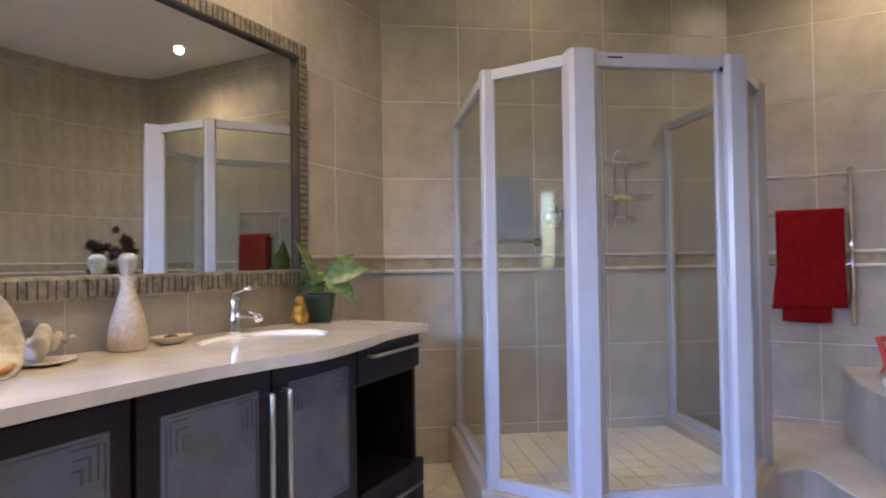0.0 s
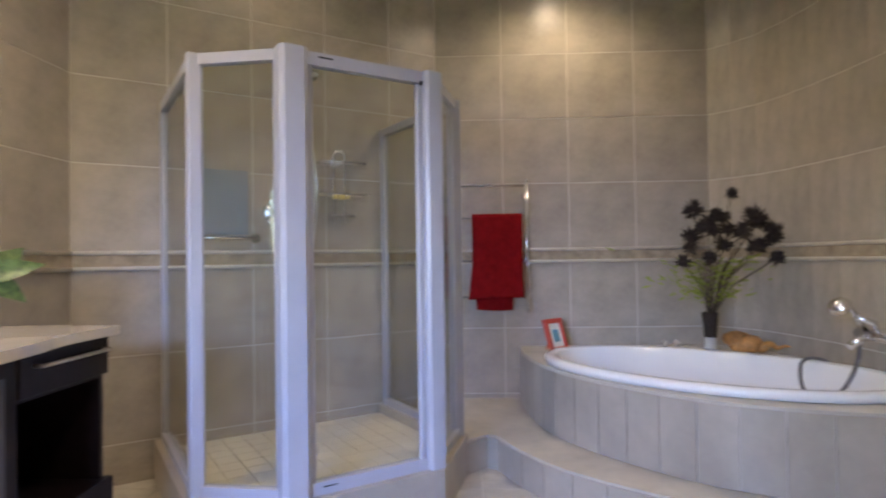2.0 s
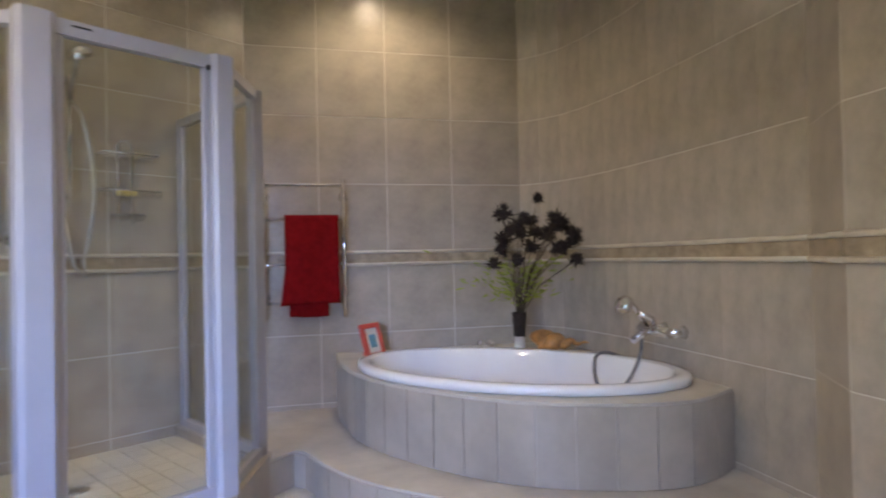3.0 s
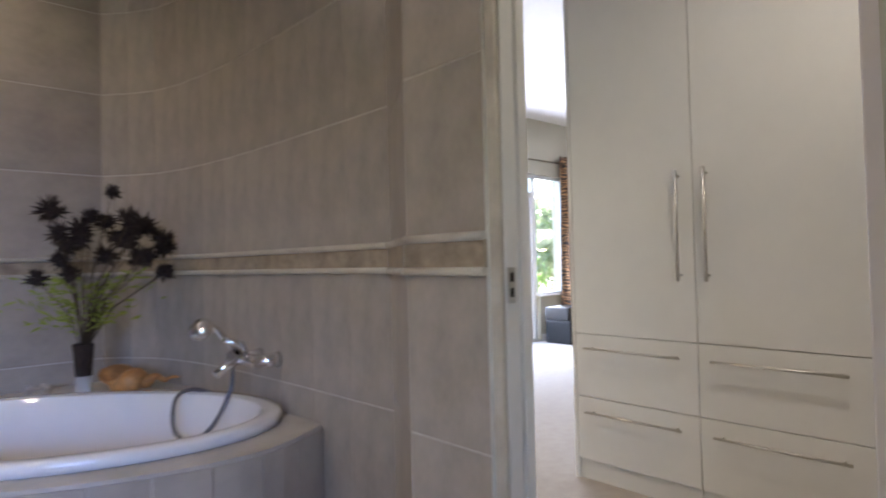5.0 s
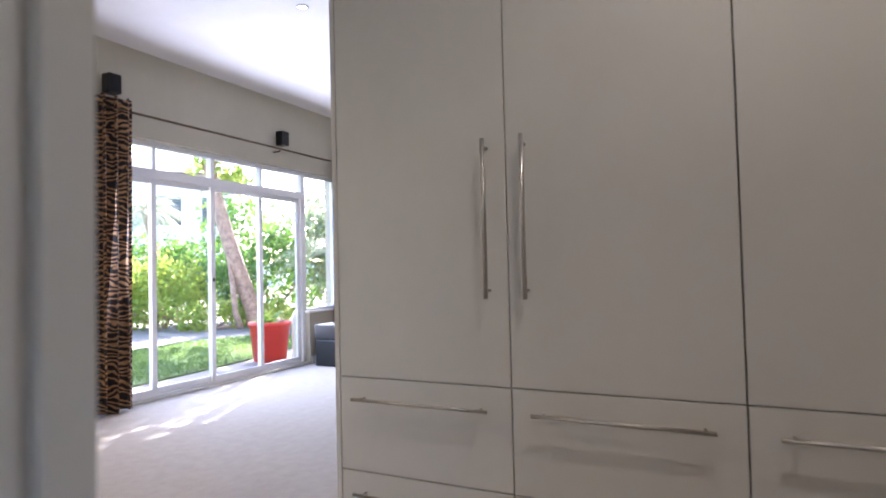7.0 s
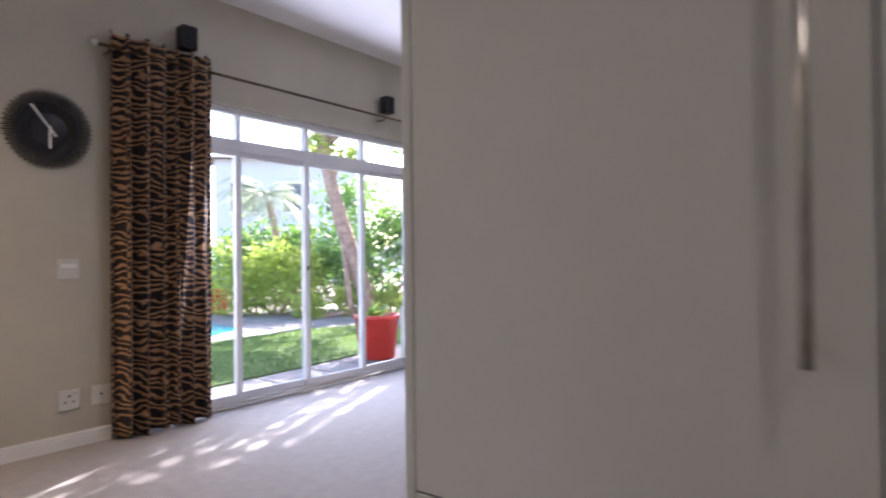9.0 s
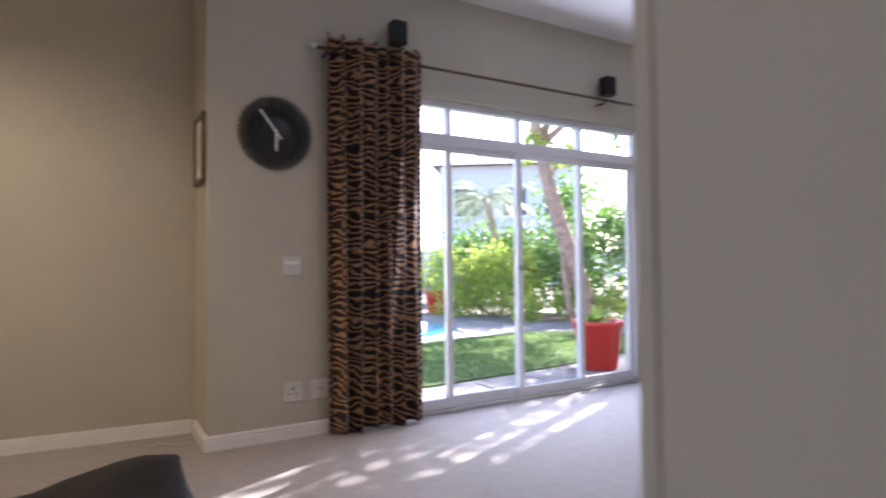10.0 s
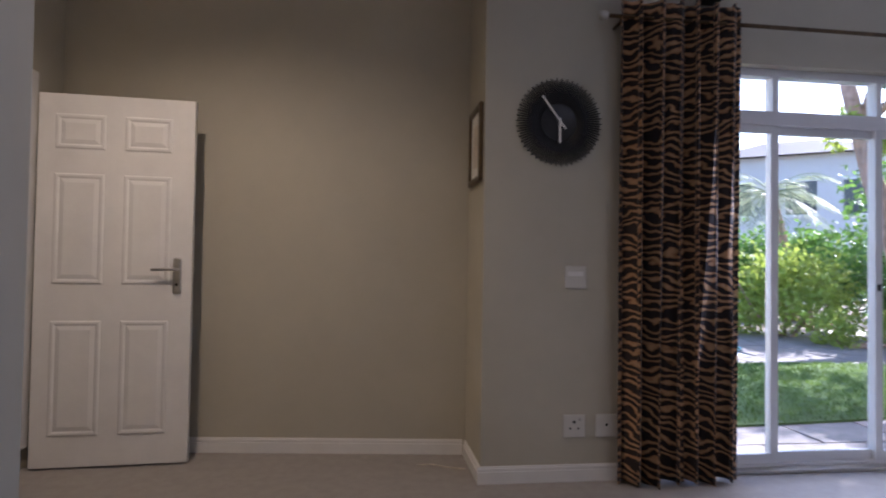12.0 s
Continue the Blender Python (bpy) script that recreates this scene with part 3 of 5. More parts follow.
def riser_tiles(parent, line, z0, z1, w, name):
    """Upright tiles along a curved front, thin joints between them."""
    L = [0]
    for p, q in zip(line, line[1:]):
        L.append(L[-1] + (q - p).length)
    total = L[-1]
    n = max(1, round(total / w))

    def at(s):
        for i in range(len(line) - 1):
            if s <= L[i + 1] or i == len(line) - 2:
                return line[i].lerp(line[i + 1], (s - L[i]) / max(1e-6, L[i + 1] - L[i]))
    for k in range(n):
        a, b = at(total * k / n + 0.0025), at(total * (k + 1) / n - 0.0025)
        m_ = at(total * (k + 0.5) / n)
        d = (b - a).normalized()
        out = Vector((d.y, -d.x))
        bm = prism([tuple(a - out * 0.02), tuple(a + out * 0.008), tuple(m_ + out * 0.008), tuple(b + out * 0.008), tuple(b - out * 0.02)][::-1], z0, z1)
        part(name, bm, M_TILE, parent)


riser_tiles(bath_deck, [p for p in deck_front if p.y < 4.41], STEP_Z + 0.002, DECK_Z - 0.012, 0.165, "tile")
riser_tiles(bath_step, step_front, 0.002, STEP_Z - 0.012, 0.165, "tile")


def oval_shell(a, b, prof):
    """An oval tub: prof lists (inset, height)."""
    bm = bmesh.new()
    n = 64
    rings = []
    for inset, z in prof:
        rings.append([bm.verts.new(((a - inset) * math.cos(2 * math.pi * k / n), (b - inset) * math.sin(2 * math.pi * k / n), z)) for k in range(n)])
    for p, q in zip(rings, rings[1:]):
        for k in range(n):
            f = bm.faces.new((p[k], p[(k + 1) % n], q[(k + 1) % n], q[k]))
            f.smooth = True
    bm.faces.new(rings[-1])
    bm.faces.new(rings[0][::-1])
    return bm


bathtub = thing("bathtub", "white oval drop-in bathtub set in tiled deck", "bathtub", (TUB_C.x, TUB_C.y, DECK_Z), TUB_T)
tub_rim = part("rim", oval_shell(TUB_A, TUB_B, [(0.02, 0.001), (0.0, 0.004), (0.0, 0.03), (0.008, 0.042), (0.05, 0.045), (0.072, 0.038)]), M_PORC, bathtub)
bm_ = bmesh.new()
bm_.from_mesh(tub_rim.data)
bmesh.ops.delete(bm_, geom=[f for f in bm_.faces if len(f.verts) > 8], context="FACES_ONLY")
bm_.to_mesh(tub_rim.data)
bm_.free()
bowl = part("bowl", oval_shell(TUB_A, TUB_B, [(0.0725, 0.0375), (0.10, -0.02), (0.13, -0.18), (0.17, -0.32), (0.24, -0.375), (0.34, -0.385)]), M_PORC, bathtub)
bm_ = bmesh.new()
bm_.from_mesh(bowl.data)
top_f = [f for f in bm_.faces if len(f.verts) > 8 and f.calc_center_median().z > -0.1]
bmesh.ops.delete(bm_, geom=top_f, context="FACES_ONLY")
bm_.to_mesh(bowl.data)
bm_.free()
bm_ = lathe([(0, 0), (0.03, 0), (0.032, 0.004), (0.02, 0.008), (0, 0.009)], 18)
wst = part("waste", bm_, M_CHROME, bathtub, "chrome bath waste")
wst.location = (0.25, 0, -0.386)
# the deck is cut out under the tub
cut_bm = oval_shell(TUB_A - 0.03, TUB_B - 0.03, [(0, -0.405), (0, 0.1)])
cutter = bpy.data.meshes.new("cut")
cut_bm.to_mesh(cutter)
cut_bm.free()
_c = new("cut", cutter)
_c.matrix_world = pose(TUB_C.x, TUB_C.y, DECK_Z, 0, 0, TUB_T)
bpy.context.view_layer.update()
_m = bath_deck.modifiers.new("cut", "BOOLEAN")
_m.object, _m.operation = _c, "DIFFERENCE"
bpy.context.view_layer.update()
_me = bpy.data.meshes.new_from_object(bath_deck.evaluated_get(bpy.context.evaluated_depsgraph_get()))
bath_deck.modifiers.clear()
bath_deck.data = _me
bpy.data.objects.remove(_c)

# ---- vanity ----
CT = 0.885
vanity = thing("vanity_cabinet", "dark wood bathroom vanity with etched glass doors", "vanity", (0, 0, 0))
VX0, VX1, VY0, VY1 = -1.330, -0.775, 0.30, 2.615
part("carcass", box(VX0, VX1 - 0.02, VY0, 2.165, 0.08, CT - 0.035), M_ESPRESSO, vanity)
part("plinth", box(VX0, VX1 - 0.05, VY0 + 0.02, VY1 - 0.02, 0.001, 0.08), M_ESPRESSO, vanity)
# end unit: drawer, open niche, low drawer
for z0, z1 in ((0.08, 0.10), (0.29, 0.31), (0.69, 0.71), (0.82, CT - 0.035)):
    part("shelf", box(VX0, VX1 - 0.02, 2.165, VY1 - 0.02, z0, z1), M_ESPRESSO, vanity)
part("side_panel", box(VX0, VX1 - 0.02, VY1 - 0.02, VY1, 0.08, CT - 0.035), M_ESPRESSO, vanity)
part("back_panel", box(VX0, VX0 + 0.02, 2.165, VY1 - 0.02, 0.10, 0.82), M_ESPRESSO, vanity)
dw = part("drawer", box(VX1 - 0.019, VX1, 2.17, VY1 + 0.004, 0.705, 0.848, 0.003), M_ESPRESSO, vanity)
part("handle", tube([(VX1, 2.235, 0.80), (VX1 + 0.03, 2.235, 0.80), (VX1 + 0.03, 2.585, 0.80), (VX1, 2.585, 0.80)], 0.007), M_STEEL, dw)
dw = part("drawer", box(VX1 - 0.019, VX1 + 0.012, 2.17, VY1 + 0.012, 0.10, 0.315, 0.004), M_ESPRESSO, vanity)
part("handle", tube([(VX1 + 0.01, 2.26, 0.235), (VX1 + 0.04, 2.26, 0.235), (VX1 + 0.04, 2.56, 0.235), (VX1 + 0.01, 2.56, 0.235)], 0.007), M_STEEL, dw)
for y0, y1, hy in ((1.740, 2.160, 1.778), (1.300, 1.730, 1.705), (0.845, 1.285, 0.88), (0.32, 0.835, 0.80)):
    d = part("door", box(VX1 - 0.019, VX1, y0, y1, 0.09, 0.845, 0.003), M_ESPRESSO, vanity)
    gy0, gy1, gz0, gz1 = y0 + 0.062, y1 - 0.05, 0.36, 0.785
    part("glass_panel", box(VX1 - 0.006, VX1 + 0.0025, gy0, gy1, gz0, gz1, 0.001), M_FROST, d, "dark etched glass panel")
    bm = bmesh.new()
    for sy in (0, 1):
        ya = gy1 - 0.012 if sy else gy0 + 0.012
        sg = -1 if sy else 1
        x0, x1 = VX1 + 0.0026, VX1 + 0.0034
        bbox(bm, x0, x1, ya, ya + 0.004, gz0 + 0.03, gz1 - 0.02)
        for k in range(3):
            o, ln = 0.012 + 0.018 * k, 0.11 - 0.032 * k
            lo, hi = sorted((ya + sg * o, ya + sg * (o + ln * 0.5)))
            bbox(bm, x0, x1, lo, hi, gz1 - 0.022 - 0.022 * k, gz1 - 0.018 - 0.022 * k)
            lo, hi = sorted((ya + sg * o, ya + sg * (o + 0.004)))
            bbox(bm, x0, x1, lo, hi, gz1 - 0.022 * k - 0.02 - ln * 0.7, gz1 - 0.022 * k - 0.023)
    ec = part("etched_corner", bm, M_ETCH, d)
    tagged(ec, kind="stuff")
    for za in (gz0 + 0.012, gz1 - 0.010):
        part("etched_line", box(VX1 + 0.0026, VX1 + 0.0032, gy0 + 0.02, gy1 - 0.02, za, za + 0.003), M_ETCH, d, "dark etched border line")
    part("handle", tube([(VX1, hy, 0.28), (VX1 + 0.03, hy, 0.28), (VX1 + 0.03, hy, 0.77), (VX1, hy, 0.77)], 0.008), M_STEEL, d)
front = smooth_line([(-0.757, 0.28), (-0.758, 1.0), (-0.752, 1.42), (-0.715, 1.66), (-0.675, 1.82), (-0.675, 1.98), (-0.705, 2.18), (-0.735, 2.32), (-0.735, 2.63)], 5)
bm = prism([(VX0 - 0.002, 0.28)] + [tuple(p) for p in front] + [(VX0 - 0.002, 2.64)], CT - 0.034, CT, 0.006)
counter = solid("vanity_counter", bm, M_MARBLE, "cream polished stone vanity top with basin cutout", "countertop")
cut_bm = oval_shell(0.265, 0.185, [(0, -0.1), (0, 0.1)])
cut_me = bpy.data.meshes.new("cut")
cut_bm.to_mesh(cut_me)
cut_bm.free()
_c = new("cut", cut_me)
_c.matrix_world = pose(-1.05, 2.0, CT, 0, 0, 90)
_m = counter.modifiers.new("cut", "BOOLEAN")
_m.object, _m.operation = _c, "DIFFERENCE"
bpy.context.view_layer.update()
_me = bpy.data.meshes.new_from_object(counter.evaluated_get(bpy.context.evaluated_depsgraph_get()))
counter.modifiers.clear()
counter.data = _me
bpy.data.objects.remove(_c)
basin = solid("wash_basin", oval_shell(0.262, 0.182, [(0.004, -0.012), (0.0, -0.003), (0.006, -0.001), (0.014, -0.008), (0.04, -0.07), (0.09, -0.12), (0.14, -0.13)]), M_PORC, "white oval basin sunk in the counter", "basin")
basin.matrix_world = pose(-1.05, 2.0, CT, 0, 0, 90)

# wall mirror
MY0, MY1, MZ0, MZ1, FW = 0.42, 2.532, 1.045, 2.145, 0.075
mirror = thing("wall_mirror", "large mirror in textured aged silver frame", "mirror")
part("mirror_glass", box(-1.329, -1.312, MY0 + FW - 0.01, MY1 - FW + 0.01, MZ0 + FW - 0.01, MZ1 - FW + 0.01), M_MIRROR, mirror, "clear silvered mirror glass")
for y0, y1, z0, z1 in ((MY0, MY1, MZ0, MZ0 + FW), (MY0, MY1, MZ1 - FW, MZ1), (MY0, MY0 + FW, MZ0 + FW, MZ1 - FW), (MY1 - FW, MY1, MZ0 + FW, MZ1 - FW)):
    st = part("frame", box(-1.33, -1.292, y0, y1, z0, z1, 0.012), M_FRAME_AG, mirror, "ribbed aged silver frame")
    bm = bmesh.new()
    horiz = (y1 - y0) > (z1 - z0)
    n = int((y1 - y0 if horiz else z1 - z0) / 0.028)
    for k in range(n):
        o = 0.02 + 0.028 * k + random.uniform(-0.006, 0.006)
        w = random.uniform(0.003, 0.006)
        if horiz:
            bbox(bm, -1.2925, -1.2905, y0 + o, y0 + o + w, z0 + 0.01, z1 - 0.012)
        else:
            bbox(bm, -1.2925, -1.2905, y0 + 0.01, y1 - 0.012, z0 + o, z0 + o + w)
    tagged(part("groove", bm, M_FRAME_DK, st), kind="stuff")
for y0, y1, z0, z1 in ((MY0 + FW - 0.012, MY1 - FW + 0.012, MZ1 - FW - 0.001, MZ1 - FW + 0.009), (MY1 - FW - 0.001, MY1 - FW + 0.009, MZ0 + FW, MZ1 - FW)):
    part("inner_lip", box(-1.311, -1.289, y0, y1, z0, z1), M_FRAME_DK, mirror)

# ---- dressing cupboards ----
CX = 3.995
CW_ = 0.633


def cupboard(y1, width, handle_low, first=False):
    """One tall unit: door above, two drawers, plinth."""
    c = thing("cupboard_unit", "tall cream fitted cupboard, door over two drawers", "cupboard", group="fitted cupboards in the passage")
    y0 = y1 - width
    part("carcass", box(CX + 0.02, 4.598, y0 + 0.001, y1 - 0.001, 0.10, CEIL - 0.06), M_CUP_IN if not first else M_CUP, c)
    part("plinth", box(CX + 0.012, 4.55, y0 + 0.001, y1 - 0.001, 0.001, 0.10), M_CUP, c)
    g = 0.002
    d = part("door", box(CX, CX + 0.018, y0 + g, y1 - g, 0.737, CEIL - 0.062, 0.0015), M_CUP, c)
    hy = y0 + 0.062 if handle_low else y1 - 0.062
    part("handle", tube([(CX - 0.035, hy, 1.005), (CX - 0.035, hy, 1.495)], 0.007, 10), M_STEEL, d)
    for z in (1.03, 1.47):
        part("stand_off", tube([(CX + 0.002, hy, z), (CX - 0.033, hy, z)], 0.005), M_STEEL, d)
    for z0, z1 in ((0.418, 0.733), (0.102, 0.414)):
        d = part("drawer", box(CX, CX + 0.018, y0 + g, y1 - g, z0, z1, 0.0015), M_CUP, c)
        zh = z1 - 0.068
        part("handle", tube([(CX - 0.035, y0 + 0.07, zh), (CX - 0.035, y1 - 0.07, zh)], 0.006, 10), M_STEEL, d)
        for y in (y0 + 0.1, y1 - 0.1):
            part("stand_off", tube([(CX + 0.002, y, zh), (CX - 0.033, y, zh)], 0.0045), M_STEEL, d)
    return c


cupboard(2.653, CW_, True, True)
cupboard(2.653 - CW_, CW_, False)
cupboard(2.653 - 2 * CW_ - 0.0005, CW_, True)
cupboard(2.653 - 3 * CW_ - 0.0005, CW_, False)
struct("cupboard_cornice", box(CX - 0.004, 4.6, -0.25, 2.655, CEIL - 0.06, CEIL - 0.002), M_CUP, "cream filler board above the cupboards", "trim")
struct("cupboard_end_panel", box(CX - 0.001, 4.62, 2.6535, 2.672, 0.001, CEIL - 0.061), M_CUP, "cream end panel of the cupboards", "trim")

# ---- glass doors and side window ----
window_2 = thing("window_2", "white aluminium sliding glass doors with top lights", "window", kind="structure")
FY0, FY1 = WY + 0.06, WY + 0.13
bm = box(5.05, 7.92, FY0, FY1, 0.0, 0.035)
bbox(bm, 5.05, 7.85, FY0, FY1, 1.965, 2.045)
bbox(bm, 5.05, 8.55, FY0, FY1, 2.245, 2.289)
for x, w in ((5.05, 0.05), (7.85, 0.07), (8.50, 0.05)):
    z0 = 0.62 if x > 8 else 0.035
    bbox(bm, x, x + w, FY0, FY1, z0, 2.245)
bbox(bm, 7.92, 8.50, FY0, FY1, 0.601, 0.65)
for x in (5.865, 6.525, 7.195):
    bbox(bm, x - 0.018, x + 0.018, FY0, FY1, 2.045, 2.245)
part("window_frame", bm, M_WINFRAME, window_2)
for x0, x1, yo in ((5.10, 5.885, 0.005), (5.85, 6.555, 0.037), (6.505, 7.21, 0.005), (7.175, 7.85, 0.037)):
    ya, yb = FY0 + yo, FY0 + yo + 0.028
    bm = box(x0, x0 + 0.045, ya, yb, 0.036, 1.964)
    bbox(bm, x1 - 0.045, x1, ya, yb, 0.036, 1.964)
    bbox(bm, x0 + 0.045, x1 - 0.045, ya, yb, 0.036, 0.09)
    bbox(bm, x0 + 0.045, x1 - 0.045, ya, yb, 1.92, 1.964)
    sash = part("sash", bm, M_WINFRAME, window_2)
    p = part("pane", box(x0 + 0.045, x1 - 0.045, ya + 0.011, ya + 0.017, 0.09, 1.92), M_GLASS, sash)
    p.visible_shadow = False
part("lock", box(6.517, 6.531, FY0 - 0.008, FY0 + 0.004, 1.02, 1.06), M_BLACK, window_2)
for x0, x1, z0, z1 in ((5.10, 5.847, 2.045, 2.245), (5.883, 6.507, 2.045, 2.245), (6.543, 7.177, 2.045, 2.245), (7.213, 7.85, 2.045, 2.245), (7.92, 8.50, 0.65, 2.245)):
    p = part("pane", box(x0, x1, FY0 + 0.03, FY0 + 0.036, z0, z1), M_GLASS, window_2)
    p.visible_shadow = False
part("sill", box(7.88, 8.56, WY - 0.015, FY0, 0.60, 0.622, 0.004), M_PAINT_W, window_2)
part("threshold", box(5.05, 7.90, WY, FY0, 0.001, 0.02), M_STEEL, window_2, "grey aluminium track")

# ---- curtains ----
rod = thing("curtain_rod", "thin dark metal curtain rod on brackets", "curtain rod")
RZ, RY = 2.465, 5.895
part("pole", tube([(4.78, RY, RZ), (9.2, RY, RZ)], 0.011), M_BRONZE, rod)
bm = lathe([(0, -0.03), (0.02, -0.02), (0.024, 0), (0.02, 0.02), (0, 0.03)], 12)
fin = part("finial", bm, M_STEEL, rod)
fin.matrix_local = pose(4.765, RY, RZ, 0, 90, 0)
for x in (4.86, 7.33, 9.1):
    part("bracket", tube([(x, WY, RZ - 0.03), (x, RY, RZ - 0.03), (x, RY, RZ)], 0.008), M_BRONZE, rod)


def curtain(x0, x1, z0, folds, seed, flare=0.0, sheen=0.0):
    """Hung cloth in deep folds, gathered at the top; the cloth's own width runs along the folds."""
    rng = random.Random(seed)
    nx, nz = 120, 40
    ph = [rng.uniform(-0.5, 0.5) for _ in range(4)]
    bm = bmesh.new()
    uvl = bm.loops.layers.uv.new("UVMap")
    grid = []
    for j in range(nz + 1):
        t = j / nz
        row = []
        top = RZ + 0.10
        z = top + (z0 - top) * t
        arc = 0.0
        last = None
        for i in range(nx + 1):
            s = i / nx
            a = 2 * math.pi * folds * s + ph[0] + 0.5 * math.sin(3 * s + ph[1]) + 0.25 * math.sin(2.2 * t + 7 * s)
            amp = 0.046 + 0.016 * math.sin(5 * s + ph[2]) + 0.008 * t
            y = RY + amp * math.sin(a) + 0.012 * math.sin(2.3 * a + 3 * t)
            x = x0 + (x1 - x0) * s + 0.014 * math.sin(2 * a + ph[3]) + flare * t * (s - 0.5)
            zz = z + (0.022 * math.sin(a * 1.0 + 0.7) if j == 0 else 0) + (0.012 * math.sin(a * 0.5) if j == nz else 0)
            p = Vector((x, y, zz))
            if last:
                arc += (Vector((x, y)) - last).length
            last = Vector((x, y))
            row.append((bm.verts.new(p), arc))
        grid.append(row)
    for j in range(nz):
        for i in range(nx):
            q = (grid[j][i], grid[j][i + 1], grid[j + 1][i + 1], grid[j + 1][i])
            f = bm.faces.new([v for v, _ in q])
            f.smooth = True
            for lp, (v, u) in zip(f.loops, q):
                lp[uvl].uv = (u, v.co.z)
    ob = solid("curtain", bm, M_TIGER, "long tiger striped curtain hanging in folds", "curtain", "curtains at the glass doors")
    md = ob.modifiers.new("cloth", "SOLIDIFY")
    md.thickness = 0.003
    return ob


curtain(4.865, 5.232, 0.006, 3.2, 3)
curtain(5.200, 5.555, 0.008, 3.4, 5)
curtain(8.34, 8.80, 0.35, 4.2, 8, 0.06)
curtain(8.79, 9.22, 0.35, 4.0, 9)

# ---- wall things by the doors ----
clock = thing("wall_clock", "round black wire sunburst wall clock", "clock", (4.553, WY, 1.905))
def on_wall(bm):
    bmesh.ops.rotate(bm, verts=bm.verts[:], cent=(0, 0, 0), matrix=Matrix.Rotation(radians(90), 3, "X"))
    return bm
bm = on_wall(lathe([(0, 0.006), (0.135, 0.006), (0.14, 0.010), (0.135, 0.014), (0, 0.016)], 40))
part("face", bm, M_BLACK, clock)
RAY_ME = [mesh_of("ray", tube([(0.10, -0.014, 0), (r_, -0.012, 0)], 0.0055, 5, None, 0.0038), M_BLACK) for r_ in (0.236, 0.224)]
for k in range(100):
    ray = new("ray", RAY_ME[k % 2])
    ray.parent = clock
    ray.matrix_local = pose(0, 0, 0, 0, -360 * k / 100, 0)
part("hour_hand", box(-0.006, 0.006, -0.032, -0.028, -0.115, 0.02), M_PAPER, clock, "white hand")
bm = box(-0.005, 0.005, -0.038, -0.034, -0.05, 0.165)
bmesh.ops.rotate(bm, verts=bm.verts[:], cent=(0, 0, 0), matrix=Matrix.Rotation(radians(-37), 3, "Y"))
part("minute_hand", bm, M_PAPER, clock, "white hand")


def speaker(x, y, z, turn):
    s = thing("wall_speaker", "small black wall mounted speaker", "speaker", (x, y, z), turn, "wall speakers")
    part("cabinet", box(-0.055, 0.055, -0.135, -0.035, -0.08, 0.08, 0.008), M_BLACK, s)
    part("grille", box(-0.047, 0.047, -0.139, -0.1352, -0.072, 0.072, 0.002), M_LEATHER, s)
    part("wall_bracket", tube([(0, 0, 0), (0, -0.036, 0)], 0.014), M_BLACK, s)
    return s


speaker(5.37, WY, 2.66, 0)
speaker(7.38, WY, 2.585, 0)
speaker(9.22, WY - 0.03, 2.48, 40)

switch = thing("light_switch", "white flush light switch plate", "switch", (4.655, WY, 1.08))
part("plate", box(-0.06, 0.06, -0.010, 0, -0.06, 0.06, 0.004), M_SWITCH, switch)
part("rocker", box(-0.042, 0.042, -0.0135, -0.0095, 0.005, 0.03, 0.001), M_PAINT_W, switch)
for x, lab in ((4.655, "white wall socket plate"), (4.835, "white data outlet plate")):
    so = thing("wall_socket", lab, "socket", (x, WY, 0.29))
    part("plate", box(-0.06, 0.06, -0.010, 0, -0.06, 0.06, 0.004), M_SWITCH, so)
    holes = ((0, 0.022, 0.008), (-0.022, -0.012, 0.006), (0.022, -0.012, 0.006), (0.03, 0.035, 0.004)) if x < 4.7 else ((0, 0.005, 0.008),)
    for dx, dz, r in holes:
        part("pin_hole", tube([(dx, -0.0098, dz), (dx, -0.0108, dz)], r, 10), M_BLACK, so)

pic = thing("picture_frame", "small dark gilt framed picture", "picture", (4.154, 6.19, 1.80))
for a in ((-0.024, -0.001, -0.17, 0.17, 0.18, 0.212), (-0.024, -0.001, -0.17, 0.17, -0.212, -0.18), (-0.024, -0.001, -0.17, -0.135, -0.18, 0.18), (-0.024, -0.001, 0.135, 0.17, -0.18, 0.18)):
    part("frame", box(*a, 0.005), M_BRONZE, pic)
part("mount", box(-0.010, -0.002, -0.134, 0.134, -0.179, 0.179), M_PAPER, pic)
part("print", box(-0.0115, -0.0101, -0.07, 0.07, -0.12, 0.12), M_SHELL, pic)

# ---- bedroom door, standing open along the north wall ----
door_2 = thing("door_2", "white six panel door standing open", "door", (1.776, 6.378, 0), 3.5, kind="structure")
DW, DH, DT = 0.80, 2.035, 0.04
bm = box(0, DW, -DT / 2, DT / 2, 0.012, DH, 0.003)
part("leaf", bm, M_PAINT_W, door_2)
for px0, px1 in ((0.088, 0.338), (0.437, 0.682)):
    for pz0, pz1 in ((0.18, 0.80), (1.00, 1.60), (1.735, 1.925)):
        bm = bmesh.new()
        y = -DT / 2
        # recessed moulding ring with a raised field
        o = [(px0, pz0), (px1, pz0), (px1, pz1), (px0, pz1)]
        def ring(d, yy):
            return [bm.verts.new((x + (d if x == px0 else -d), yy, z + (d if z == pz0 else -d))) for x, z in o]
        rs = [ring(0, y - 0.0008), ring(0.006, y - 0.006), ring(0.018, y - 0.006), ring(0.026, y - 0.0012), ring(0.05, y - 0.0075)]
        for a, b in zip(rs, rs[1:]):
            for k in range(4):
                bm.faces.new((a[k], a[(k + 1) % 4], b[(k + 1) % 4], b[k]))
        bm.faces.new(rs[-1])
        part("panel", bm, M_PAINT_W, door_2)
